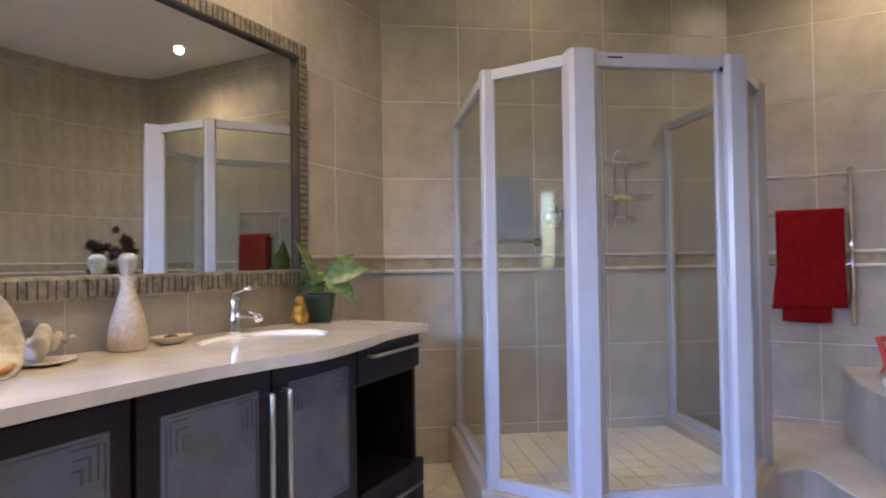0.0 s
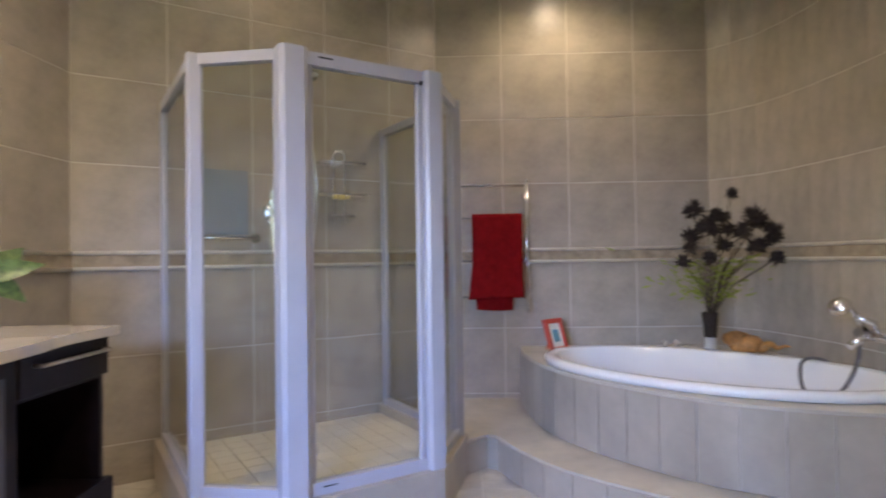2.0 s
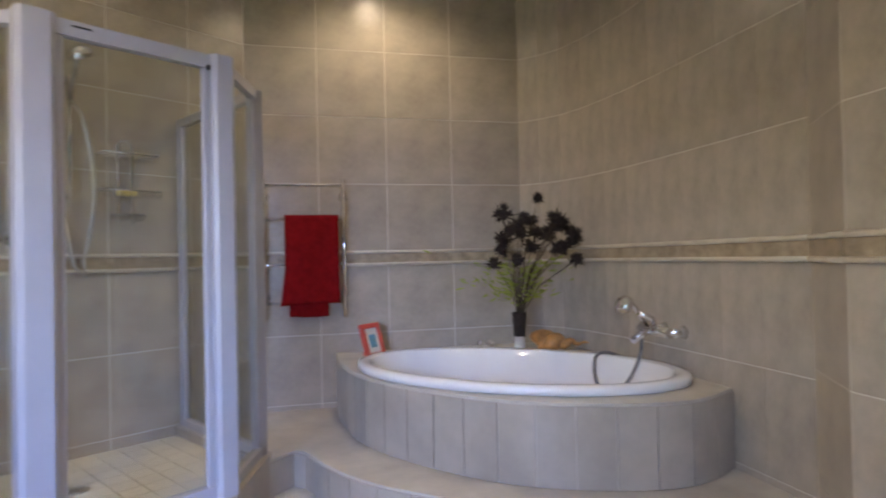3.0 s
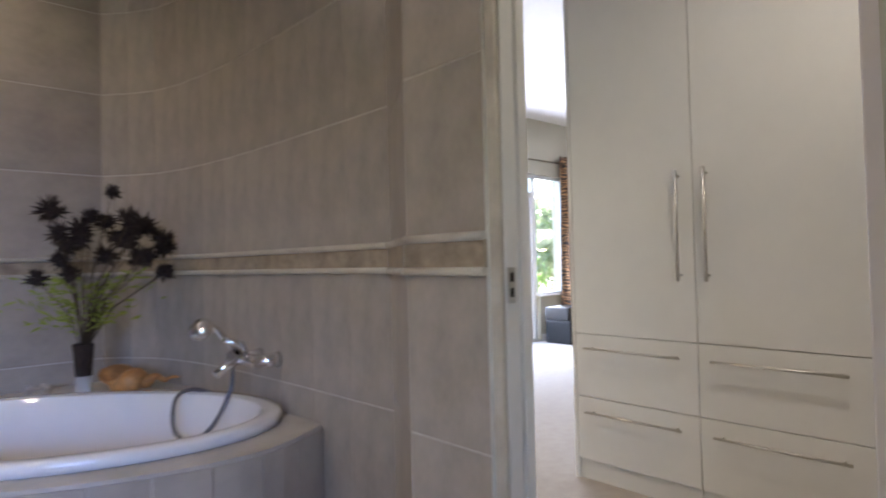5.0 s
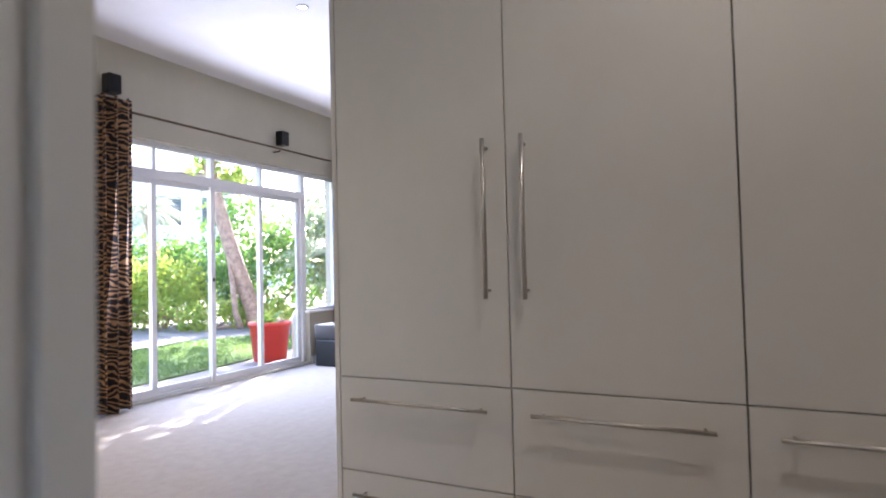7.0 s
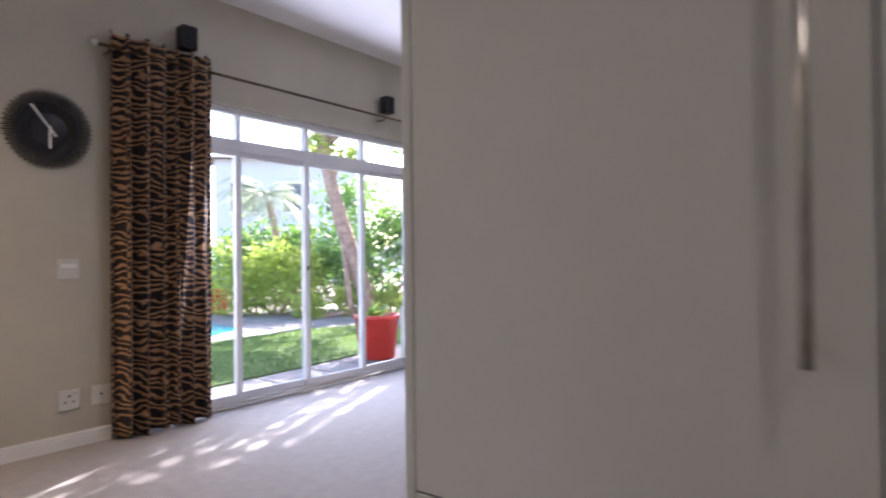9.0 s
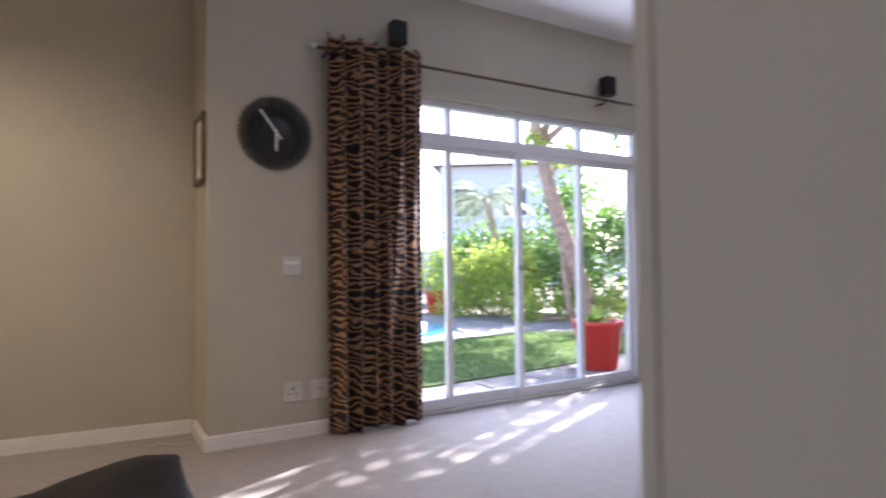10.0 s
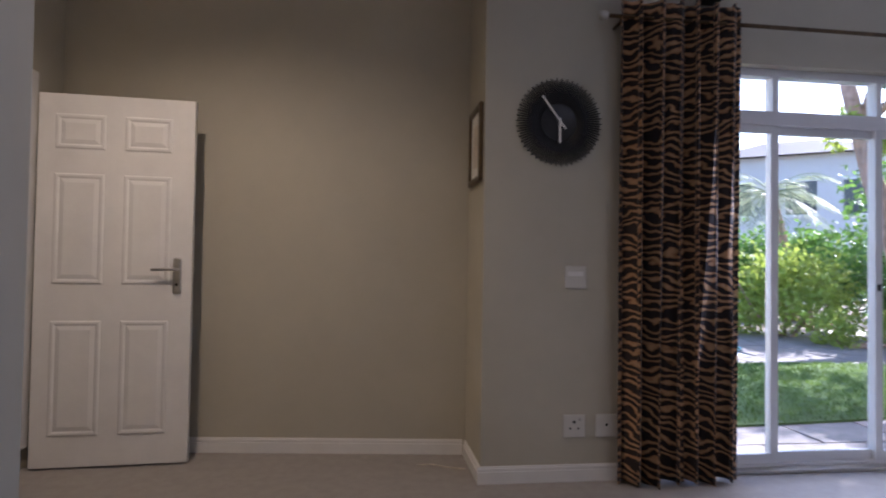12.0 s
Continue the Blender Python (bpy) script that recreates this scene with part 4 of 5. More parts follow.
hp = part("handle_plate", box(0.70, 0.745, -DT / 2 - 0.006, -DT / 2, 0.95, 1.15, 0.01), M_STEEL, door_2, "brushed steel lever handle")
part("lever", tube([(0.722, -0.02, 1.085), (0.722, -0.065, 1.085), (0.69, -0.07, 1.087), (0.60, -0.068, 1.083)], 0.009), M_STEEL, hp)
part("keyhole", tube([(0.722, -0.0262, 1.0), (0.722, -0.0272, 1.0)], 0.008, 10), M_BLACK, hp)
part("latch", box(DW - 0.0005, DW + 0.008, -0.01, 0.01, 1.07, 1.095), M_STEEL, hp)
door_3 = thing("door_3", "white painted door lining", "door", kind="structure")
bm = box(1.572, 1.74, 5.46, 5.50, 0, 2.07)
bbox(bm, 1.572, 1.74, 6.285, 6.32, 0, 2.07)
bbox(bm, 1.572, 1.74, 5.50, 6.285, 2.03, 2.07)
part("lining", bm, M_PAINT_W, door_3)
bm = box(1.73, 1.752, 5.39, 5.459, 0, 2.15)
bbox(bm, 1.73, 1.752, 5.459, 6.40, 2.071, 2.15)
bbox(bm, 1.73, 1.752, 6.321, 6.40, 0.12, 2.071)
part("architrave", bm, M_PAINT_W, door_3)

# ---- tv bench ----
bench = thing("tv_bench", "low black tv bench with drawers", "tv cabinet")
part("top", box(7.83, 9.28, 5.48, 5.86, 0.30, 0.47, 0.008), M_DWOOD, bench)
part("side_box", box(7.79, 8.08, 5.42, 5.82, 0.001, 0.299, 0.012), M_LEATHER, bench, "black box end unit")
part("body", box(8.08, 9.28, 5.54, 5.86, 0.001, 0.299, 0.004), M_DWOOD, bench)
for y, z0, z1 in ((8.10, 0.02, 0.145), (8.10, 0.155, 0.285)):
    d = part("drawer", box(y, 9.26, 5.522, 5.54, z0, z1, 0.003), M_DWOOD, bench)
    part("handle", tube([(8.6, 5.523, z1 - 0.04), (8.6, 5.505, z1 - 0.04), (8.78, 5.505, z1 - 0.04), (8.78, 5.523, z1 - 0.04)], 0.005), M_STEEL, d)
bm = box(8.75, 9.18, 5.56, 5.78, 0.472, 0.53, 0.006)
solid("media_player", bm, M_BLACK, "flat black media player on the bench", "electronics")

# ---- black leather chair with slumped arms, only its top is seen ----
seat = thing("leather_armchair", "soft slumped black leather armchair", "armchair", (3.43, 4.68, 0))


def cushion(x0, x1, y0, y1, z0, z1, seed, sag=0.0):
    bm = bmesh.new()
    bmesh.ops.create_cube(bm, size=2)
    bmesh.ops.subdivide_edges(bm, edges=bm.edges[:], cuts=7, use_grid_fill=True)
    for v in bm.verts:
        c = v.co.copy()
        n = c.normalized() * 1.15
        p = c * 0.62 + n * 0.38
        w = noise.noise(c * 1.6 + Vector((seed, 0, 0))) * 0.10
        p *= 1 + w
        v.co = Vector(((x0 + x1) / 2 + p.x * (x1 - x0) / 2, (y0 + y1) / 2 + p.y * (y1 - y0) / 2, (z0 + z1) / 2 + p.z * (z1 - z0) / 2))
    lo = min(v.co.z for v in bm.verts)
    for v in bm.verts:
        v.co.z = z0 + (v.co.z - lo) * (z1 - z0) / (max(0.01, (z1 - lo)))
        v.co.z = z0 + (v.co.z - z0) * (1 - sag * max(0, (x1 - 0.16 - v.co.x) / (x1 - x0)))
    for f in bm.faces:
        f.smooth = True
    return bm


part("arm", cushion(-0.30, 0.44, -0.45, 0.20, 0.001, 0.384, 3, 0.5), M_LEATHER, seat)
part("back", cushion(-1.05, -0.20, -0.34, 0.14, 0.05, 0.42, 7), M_LEATHER, seat)
part("base", cushion(-0.85, 0.30, -0.75, 0.10, 0.001, 0.33, 11), M_LEATHER, seat)

# ---- bath things ----
towel_rail = thing("towel_rail", "chrome ladder towel rail on the wall", "towel rail")
TY = 4.355
part("upright", tube([(1.005, TY, 0.76), (1.005, TY, 1.64)], 0.013, 10), M_CHROME, towel_rail)
part("upright", tube([(0.515, TY, 0.76), (0.515, TY, 1.64)], 0.013, 10), M_CHROME, towel_rail)
for z in (0.86, 1.10, 1.385, 1.60):
    part("bar", tube([(0.515, TY, z), (1.005, TY, z)], 0.009, 8), M_CHROME, towel_rail)
for x, z in ((1.005, 1.53), (0.515, 1.53), (1.005, 0.9), (0.515, 0.9)):
    part("wall_mount", tube([(x, 4.418, z), (x, 4.405, z), (x, 4.39, z), (x, TY, z)], 0.03, 14, r1=0.013), M_CHROME, towel_rail)


def hung_towel(x0, x1, zt, zb, thick, drop_l, drop_r, seed, yo=0.0):
    """A folded towel over a rail, slightly flared, with rounded fold."""
    bm = bmesh.new()
    nx, nz = 14, 26
    prof = []
    for j in range(nz + 1):
        prof.append((-0.025 - yo, zb + (zt - 0.02 - zb) * j / nz))
    for k in range(1, 8):
        a = math.pi * k / 8
        prof.append((-(0.025 + yo) * math.cos(a), zt - 0.02 + 0.022 * math.sin(a)))
    for j in range(nz + 1):
        prof.append((0.025 + yo, zt - 0.02 - (zt - 0.08 - zb) * j / nz))
    rows = []
    for i in range(nx + 1):
        s = i / nx
        row = []
        for y, z in prof:
            t = (zt - z) / (zt - zb)
            x = x0 + (x1 - x0) * s + (drop_l * (1 - s) + drop_r * s) * max(0, t - 0.6) * 2.5
            w = 0.006 * noise.noise(Vector((x * 9, z * 4, seed))) * (0.3 + t)
            row.append(bm.verts.new((x, TY + y - abs(w) * (1 if y < 0 else -1), z - 0.006 * math.sin(3 * s + seed) * t)))
        rows.append(row)
    for a, b in zip(rows, rows[1:]):
        for k in range(len(a) - 1):
            f = bm.faces.new((a[k], a[k + 1], b[k + 1], b[k]))
            f.smooth = True
    return bm


tw = solid("bath_towel", hung_towel(0.64, 0.972, 1.412, 0.850, 0.02, -0.03, 0.005, 2, 0.006), M_RED, "thick red towel folded over the rail", "towel")
md = tw.modifiers.new("pile", "SOLIDIFY")
md.thickness = 0.012
tw2 = solid("hand_towel", hung_towel(0.662, 0.908, 1.40, 0.775, 0.02, 0.0, -0.005, 6, -0.010), M_RED, "red towel layered beneath on the rail", "towel")
md = tw2.modifiers.new("pile", "SOLIDIFY")
md.thickness = 0.010

# tap on the curved wall
tap = thing("bath_mixer", "chrome bath mixer tap with hand shower", "mixer tap", (2.572, 3.24, 0.735))
part("body", tube([(-0.09, -0.16, 0), (-0.09, 0.10, 0)], 0.026, 14), M_CHROME, tap)
for y in (-0.14, 0.02):
    part("union", tube([(0.0, y, 0), (-0.02, y, 0), (-0.09, y, 0)], 0.034, 14, r1=0.022), M_CHROME, tap)
part("spout", tube([(-0.09, -0.02, 0), (-0.15, -0.02, -0.01), (-0.21, -0.02, -0.05)], 0.018, 12), M_CHROME, tap)
part("lever", tube([(-0.09, -0.03, 0.02), (-0.10, -0.03, 0.06), (-0.18, -0.03, 0.09)], 0.014, 10), M_CHROME, tap)
part("grip", tube([(-0.09, 0.04, 0.02), (-0.14, 0.02, 0.07), (-0.20, -0.02, 0.13), (-0.25, -0.06, 0.165)], 0.013, 10), M_CHROME, tap)
bm = lathe([(0, 0), (0.045, 0.0), (0.05, 0.012), (0.038, 0.035), (0, 0.045)], 20)
h = part("rose", bm, M_CHROME, tap)
h.matrix_local = pose(-0.275, -0.075, 0.135, 0, -50, 20)
hz = smooth_line([(-0.09, 0.09, -0.02), (-0.11, 0.08, -0.14), (-0.19, 0.07, -0.27), (-0.26, 0.12, -0.33), (-0.30, 0.20, -0.29), (-0.27, 0.27, -0.18), (-0.20, 0.28, -0.15), (-0.11, 0.25, -0.18)], 5)
part("hose", tube(hz, 0.009), M_HOSE, tap, "flexible steel hose")

photo = thing("photo_frame", "small coral red photo frame leaning back", "photo frame", (1.18, 4.17, DECK_Z), 42)
def lean(bm):
    bmesh.ops.rotate(bm, verts=bm.verts[:], cent=(0, 0, 0), matrix=Matrix.Rotation(radians(-18), 3, "X"))
    return bm
for x0, x1, z0, z1 in ((-0.085, 0.085, 0.0, 0.03), (-0.085, 0.085, 0.18, 0.21), (-0.085, -0.055, 0.03, 0.18), (0.055, 0.085, 0.03, 0.18)):
    part("frame", lean(box(x0, x1, -0.012, 0.012, z0, z1, 0.004)), M_CORAL, photo)
part("mount", lean(box(-0.055, 0.055, -0.004, 0.006, 0.03, 0.18)), M_PAPER, photo)
part("print", lean(box(-0.028, 0.028, -0.0058, -0.0041, 0.06, 0.14)), M_PHOTO, photo)
part("strut", tube([(0, 0.045, 0.14), (0, 0.11, 0.0)], 0.006), M_CORAL, photo)

vase = thing("flower_vase", "tall dark banded vase of dried protea stems", "vase", (2.06, 4.03, DECK_Z))
part("foot", lathe([(0, 0.0), (0.038, 0.0), (0.036, 0.01), (0.032, 0.10), (0.034, 0.10), (0, 0.101)], 20), M_PAPER, vase, "white lower vase")
part("body", lathe([(0.0, 0.101), (0.034, 0.101), (0.040, 0.18), (0.046, 0.245), (0.040, 0.25), (0.03, 0.22), (0, 0.2)], 20), M_DRY, vase, "dark brown vase band")
rng = random.Random(21)
for k in range(24):
    a = rng.uniform(0, 2 * math.pi)
    sp = 0.28 * math.sqrt(rng.uniform(0.02, 1))
    h = rng.uniform(0.70, 1.00) - sp * 0.6
    top = Vector((sp * math.cos(a) + 0.07, sp * math.sin(a) - 0.04, h))
    mid = Vector((top.x * 0.35, top.y * 0.35, 0.25 + (h - 0.25) * 0.5))
    stem = part("stem", tube([(0, 0, 0.2), mid, top], 0.0035, 5, None, 0.002), M_STEM, vase)
    r = rng.uniform(0.042, 0.068)
    bf = bmesh.new()
    s_ = bmesh.ops.create_icosphere(bf, subdivisions=2, radius=r * 0.5)
    for v in s_["verts"]:
        v.co = v.co * (1 + 0.3 * noise.noise(v.co * 50 + top * 9)) + top
    for q in range(90):
        d = Vector((rng.gauss(0, 1), rng.gauss(0, 1), rng.gauss(0.5, 1))).normalized()
        b = top + d * r * 0.3
        e = top + d * r * rng.uniform(0.8, 1.35)
        n = d.cross(Vector((rng.gauss(0, 1), rng.gauss(0, 1), rng.gauss(0, 1)))).normalized() * r * 0.09
        m_ = (b + e) / 2
        bf.faces.new([bf.verts.new(p) for p in (b, m_ + n, e, m_ - n)])
    part("flower_head", bf, M_DRY, stem, "dark brown dried flower head")
bf = bmesh.new()
for k in range(420):
    a = rng.uniform(0, 2 * math.pi)
    r = abs(rng.gauss(0, 0.12)) + 0.02
    b = Vector((r * math.cos(a), r * math.sin(a), 0.30 + rng.uniform(0, 0.22) + r * 0.25))
    d = Vector((math.cos(a), math.sin(a), rng.uniform(-0.5, 0.9))).normalized() * rng.uniform(0.03, 0.075)
    n = d.cross(Vector((rng.gauss(0, 1), rng.gauss(0, 1), rng.gauss(0, 1)))).normalized() * 0.006
    bf.faces.new([bf.verts.new(p) for p in (b, b + d * 0.5 + n, b + d, b + d * 0.5 - n)])
part("foliage", bf, M_LEAF_Y, vase, "pale green filler foliage")


def conch(at, size, turn, material, label, name="sea_shell", stretch=1.0):
    """A spiral shell: a coiled, swelling tube with knobs."""
    bm = bmesh.new()
    n, seg = 60, 12
    rings = []
    for i in range(n + 1):
        t = i / n
        a = t * 2 * math.pi * 3.2
        rad = size * (0.05 + 0.42 * t ** 1.6)
        cx = size * (0.75 - 1.1 * t)
        r = size * (0.05 + 0.36 * t ** 1.5)
        c = Vector((cx, rad * 0.55 * math.cos(a), rad * 0.55 * math.sin(a)))
        ring = []
        for k in range(seg):
            b = 2 * math.pi * k / seg
            rr = r * (1 + 0.14 * math.sin(9 * a) * (1 if k in (0, 1, 11) else 0.2))
            ring.append(bm.verts.new(c + Vector((rr * 0.8 * math.sin(b), rr * math.cos(b) * math.cos(a), rr * math.cos(b) * math.sin(a)))))
        rings.append(ring)
    for a, b in zip(rings, rings[1:]):
        for k in range(seg):
            f = bm.faces.new((a[k], a[(k + 1) % seg], b[(k + 1) % seg], b[k]))
            f.smooth = True
    bm.faces.new(rings[0][::-1])
    lo = min(v.co.z for v in bm.verts)
    for v in bm.verts:
        v.co.z -= lo
        v.co.x *= stretch
    ob = solid(name, bm, material, label, "shell")
    ob.matrix_world = pose(*at, 0, 0, turn)
    return ob


conch((2.25, 3.90, DECK_Z), 0.13, -28, M_SHELL_O, "large orange and cream sea shell on the bath edge", stretch=1.9)
conch((1.95, 4.27, DECK_Z), 0.05, 80, M_SHELL, "small pale sea shell on the bath edge")
conch((1.90, 4.33, DECK_Z), 0.04, 10, M_SHELL, "small pale sea shell on the bath edge")

# ---- things on the vanity ----
tapv = thing("basin_tap", "chrome single lever basin tap", "tap", (-1.265, 2.06, CT))
part("body", lathe([(0, 0.0), (0.027, 0.0), (0.027, 0.008), (0.023, 0.012), (0.024, 0.10), (0.026, 0.125), (0.018, 0.14), (0, 0.143)], 20), M_CHROME, tapv)
part("spout", tube([(0, 0, 0.062), (0.06, 0, 0.075), (0.115, 0, 0.066), (0.125, 0, 0.052)], 0.015, 12), M_CHROME, tapv)
part("lever", tube([(-0.008, 0, 0.14), (0.0, 0, 0.156), (0.05, 0, 0.168), (0.085, 0, 0.172)], 0.011, 10, r1=0.008), M_CHROME, tapv)

plant = thing("potted_plant", "variegated dumb cane in a dark green pot", "plant", (-1.22, 2.51, CT))
part("pot", lathe([(0, 0.001), (0.052, 0.001), (0.068, 0.115), (0.072, 0.118), (0.072, 0.128), (0.064, 0.128), (0.058, 0.11), (0, 0.108)], 24), M_GPOT, plant)


def leaf_mesh(l, w, droop, cup=0.25, n=10):
    """A pointed blade with a midrib fold, base at the origin, growing along +x."""
    bm = bmesh.new()
    rows = []
    for i in range(n + 1):
        t = i / n
        ww = w * math.sin(math.pi * min(1, t * 0.93 + 0.07) ** 0.8) * (1 - 0.15 * t)
        z = droop * t * t
        rows.append([bm.verts.new((l * t, s * ww, z + abs(s) * ww * cup)) for s in (-1, -0.5, 0, 0.5, 1)])
    for a, b in zip(rows, rows[1:]):
        for k in range(4):
            f = bm.faces.new((a[k], a[k + 1], b[k + 1], b[k]))
            f.smooth = True
    return bm


for az, el, l, w, h, ro in ((258, 74, 0.20, 0.052, 0.16, -62), (70, 42, 0.23, 0.052, 0.15, 60), (20, -30, 0.17, 0.05, 0.18, 55), (205, 12, 0.14, 0.038, 0.18, -60), (28, 18, 0.20, 0.045, 0.17, 70), (-60, 25, 0.13, 0.04, 0.14, 0), (130, 40, 0.14, 0.04, 0.14, 0), (200, -10, 0.09, 0.025, 0.14, -60)):
    st = part("stalk", tube([(0, 0, 0.10), (0.012 * math.cos(radians(az)), 0.012 * math.sin(radians(az)), 0.10 + (h - 0.1) * 0.6), (0.03 * math.cos(radians(az)), 0.03 * math.sin(radians(az)), h + 0.02)], 0.004), M_LEAF, plant)
    lf = part("leaf", leaf_mesh(l, w, -0.05), M_LEAF_V, plant, "cream centred green leaf")
    lf.matrix_local = pose(0.03 * math.cos(radians(az)), 0.03 * math.sin(radians(az)), h + 0.02) @ pose(0, 0, 0, 0, 0, az) @ pose(0, 0, 0, 0, -el, 0) @ pose(0, 0, 0, ro, 0, 0)

# gilt figurine: stacked rounded masses, plain
bm = bmesh.new()
for x, y, z, r in ((0, 0, 0.03, 0.036), (0, 0.012, 0.062, 0.028), (0.004, -0.012, 0.055, 0.024), (0, 0.004, 0.095, 0.021), (0.012, 0.02, 0.02, 0.02), (0.012, -0.026, 0.018, 0.02)):
    s = bmesh.ops.create_icosphere(bm, subdivisions=3, radius=r)
    for v in s["verts"]:
        v.co = Vector((x, y, z)) + v.co * (1 + 0.18 * noise.noise(v.co * 60))
lo = min(v.co.z for v in bm.verts)
for v in bm.verts:
    v.co.z -= lo
fg = solid("figurine", bm, M_GOLD, "small gilt crouching figurine on the counter", "figurine")
fg.matrix_world = pose(-1.22, 2.375, CT, 0, 0, 20)

dec = thing("bottle", "glass decanter filled with sand, round stopper", "bottle", (-1.235, 1.60, CT))
part("body", lathe([(0, 0.001), (0.052, 0.001), (0.056, 0.008), (0.057, 0.04), (0.050, 0.09), (0.034, 0.145), (0.022, 0.185), (0.019, 0.21), (0.025, 0.222), (0.025, 0.230), (0, 0.230)], 28), M_SAND, dec)
part("stopper", lathe([(0, 0.2305), (0.020, 0.2305), (0.018, 0.240), (0.023, 0.250), (0.029, 0.268), (0.028, 0.286), (0.018, 0.299), (0, 0.302)], 24), M_STOP, dec, "clear glass stopper")
dish = thing("soap_dish", "small shell shaped dish on the counter", "dish", (-1.24, 1.76, CT))
part("bowl", lathe([(0, 0.001), (0.035, 0.001), (0.065, 0.022), (0.07, 0.026), (0.062, 0.026), (0.03, 0.010), (0, 0.009)], 24, sx=0.7, sy=1.1), M_SHELL, dish)
part("stone", lathe([(0, 0.010), (0.022, 0.012), (0.024, 0.022), (0.012, 0.030), (0, 0.031)], 14), M_STEM, dish, "dark pebble")
conch((-1.20, 1.335, CT + 0.013), 0.10, 70, M_SHELL, "knobbly cream conch shell on a shell plate")
pl = solid("shell_plate", lathe([(0, 0.001), (0.04, 0.001), (0.08, 0.010), (0.082, 0.014), (0.05, 0.010), (0, 0.008)], 24, sx=0.75, sy=1.0), M_SHELL, "flat cream shell under the conch", "shell")
pl.location = (-1.20, 1.335, CT)
clam = thing("clam_shell", "open cream clam shell with orange inside", "shell", (-1.17, 1.11, CT), 35)
bm = bmesh.new()
lathe([(0, 0.0), (0.05, 0.012), (0.10, 0.05), (0.118, 0.095), (0.110, 0.095), (0.09, 0.055), (0.045, 0.02), (0, 0.010)], 28, bm)
bmesh.ops.rotate(bm, verts=bm.verts[:], cent=(0, 0, 0), matrix=Matrix.Rotation(radians(72), 3, "Y"))
lo = min(v.co.z for v in bm.verts)
for v in bm.verts:
    v.co.z -= lo
part("upper_shell", bm, M_SHELL, clam)
part("lower_shell", lathe([(0, 0.001), (0.05, 0.001), (0.085, 0.02), (0.09, 0.03), (0.05, 0.016), (0, 0.012)], 24, at=(0.04, 0, 0)), M_SHELL_O, clam, "orange inner shell")

# cable by the corner
solid("cable", tube(smooth_line([(3.85, 6.27, 0.006), (3.93, 6.28, 0.006), (4.01, 6.23, 0.006), (4.11, 6.19, 0.006)], 4), 0.004, 6), M_SHELL, "thin pale cable lying on the carpet", "cable")

# ---- downlights ----
# every lamp gets a fixture, the added fill lamps too
for x, y in DOWNLIGHTS + BED_LIGHTS:
    dl = thing("downlight", "small recessed ceiling downlight, switched on, some of the set added", "ceiling light", (x, y, CEIL), group="ceiling downlights")
    part("rim", lathe([(0.030, -0.001), (0.045, -0.001), (0.046, -0.006), (0.034, -0.009), (0.030, -0.004), (0.030, -0.001)], 24), M_WHITE_AL, dl)
    part("lamp", lathe([(0, -0.002), (0.029, -0.002), (0.029, -0.001), (0, -0.001)], 20), M_LAMP, dl, "glowing lamp")

# ---- garden ----
GZ = -0.10
ground = struct("ground", prism([(-60, WY + 0.25), (9.4, WY + 0.25), (120, WY + 0.25), (120, 160), (-60, 160)], GZ - 0.3, GZ - 0.03), M_SOIL, "bare garden soil", "ground")
struct("ground_rear", box(-60, 120, -120, -1.46, GZ - 0.3, GZ - 0.03), M_GRASS, "grass behind the house", "ground")
bm = bmesh.new()
rng = random.Random(5)
lawn_poly = smooth_line([(4.0, 7.3), (5.6, 7.2), (7.2, 7.3), (8.8, 7.5), (10.0, 7.9), (10.9, 9.0), (10.3, 9.8), (8.3, 10.0), (6.2, 9.4), (4.0, 9.0)], 5)
lawn = struct("lawn", prism([tuple(p) for p in lawn_poly], GZ - 0.1, GZ + 0.02), M_GRASS, "short green lawn", "lawn")
bm = bmesh.new()
cnt = 0
while cnt < 14000:
    x, y = rng.uniform(4.6, 10.9), rng.uniform(7.2, 10.1)
    inside = False
    for (p, q) in zip(lawn_poly, lawn_poly[1:] + lawn_poly[:1]):
        if (p.y > y) != (q.y > y) and x < (q.x - p.x) * (y - p.y) / (q.y - p.y) + p.x:
            inside = not inside
    if not inside:
        continue
    a, h = rng.uniform(0, 6.3), rng.uniform(0.02, 0.05)
    dx, dy = 0.006 * math.cos(a), 0.006 * math.sin(a)
    bm.faces.new([bm.verts.new(c) for c in ((x - dx, y - dy, GZ + 0.019), (x + dx, y + dy, GZ + 0.019), (x + rng.uniform(-0.02, 0.02), y + rng.uniform(-0.02, 0.02), GZ + 0.015 + h))])
    cnt += 1
solid("grass", bm, M_GRASS, "blades of mown grass on the lawn", "grass", kind="stuff")
patio = struct("pavement", box(4.0, 14.0, WY + 0.251, 14.0, GZ - 0.1, GZ - 0.022), M_GROUT, "stone paved patio", "pavement")
pool = struct("water", prism([(4.0, 10.9), (8.6, 10.9), (9.3, 11.4), (9.4, 12.7), (8.8, 13.4), (4.0, 13.4)], GZ - 0.05, GZ + 0.004), M_POOL, "turquoise swimming pool water", "pool")


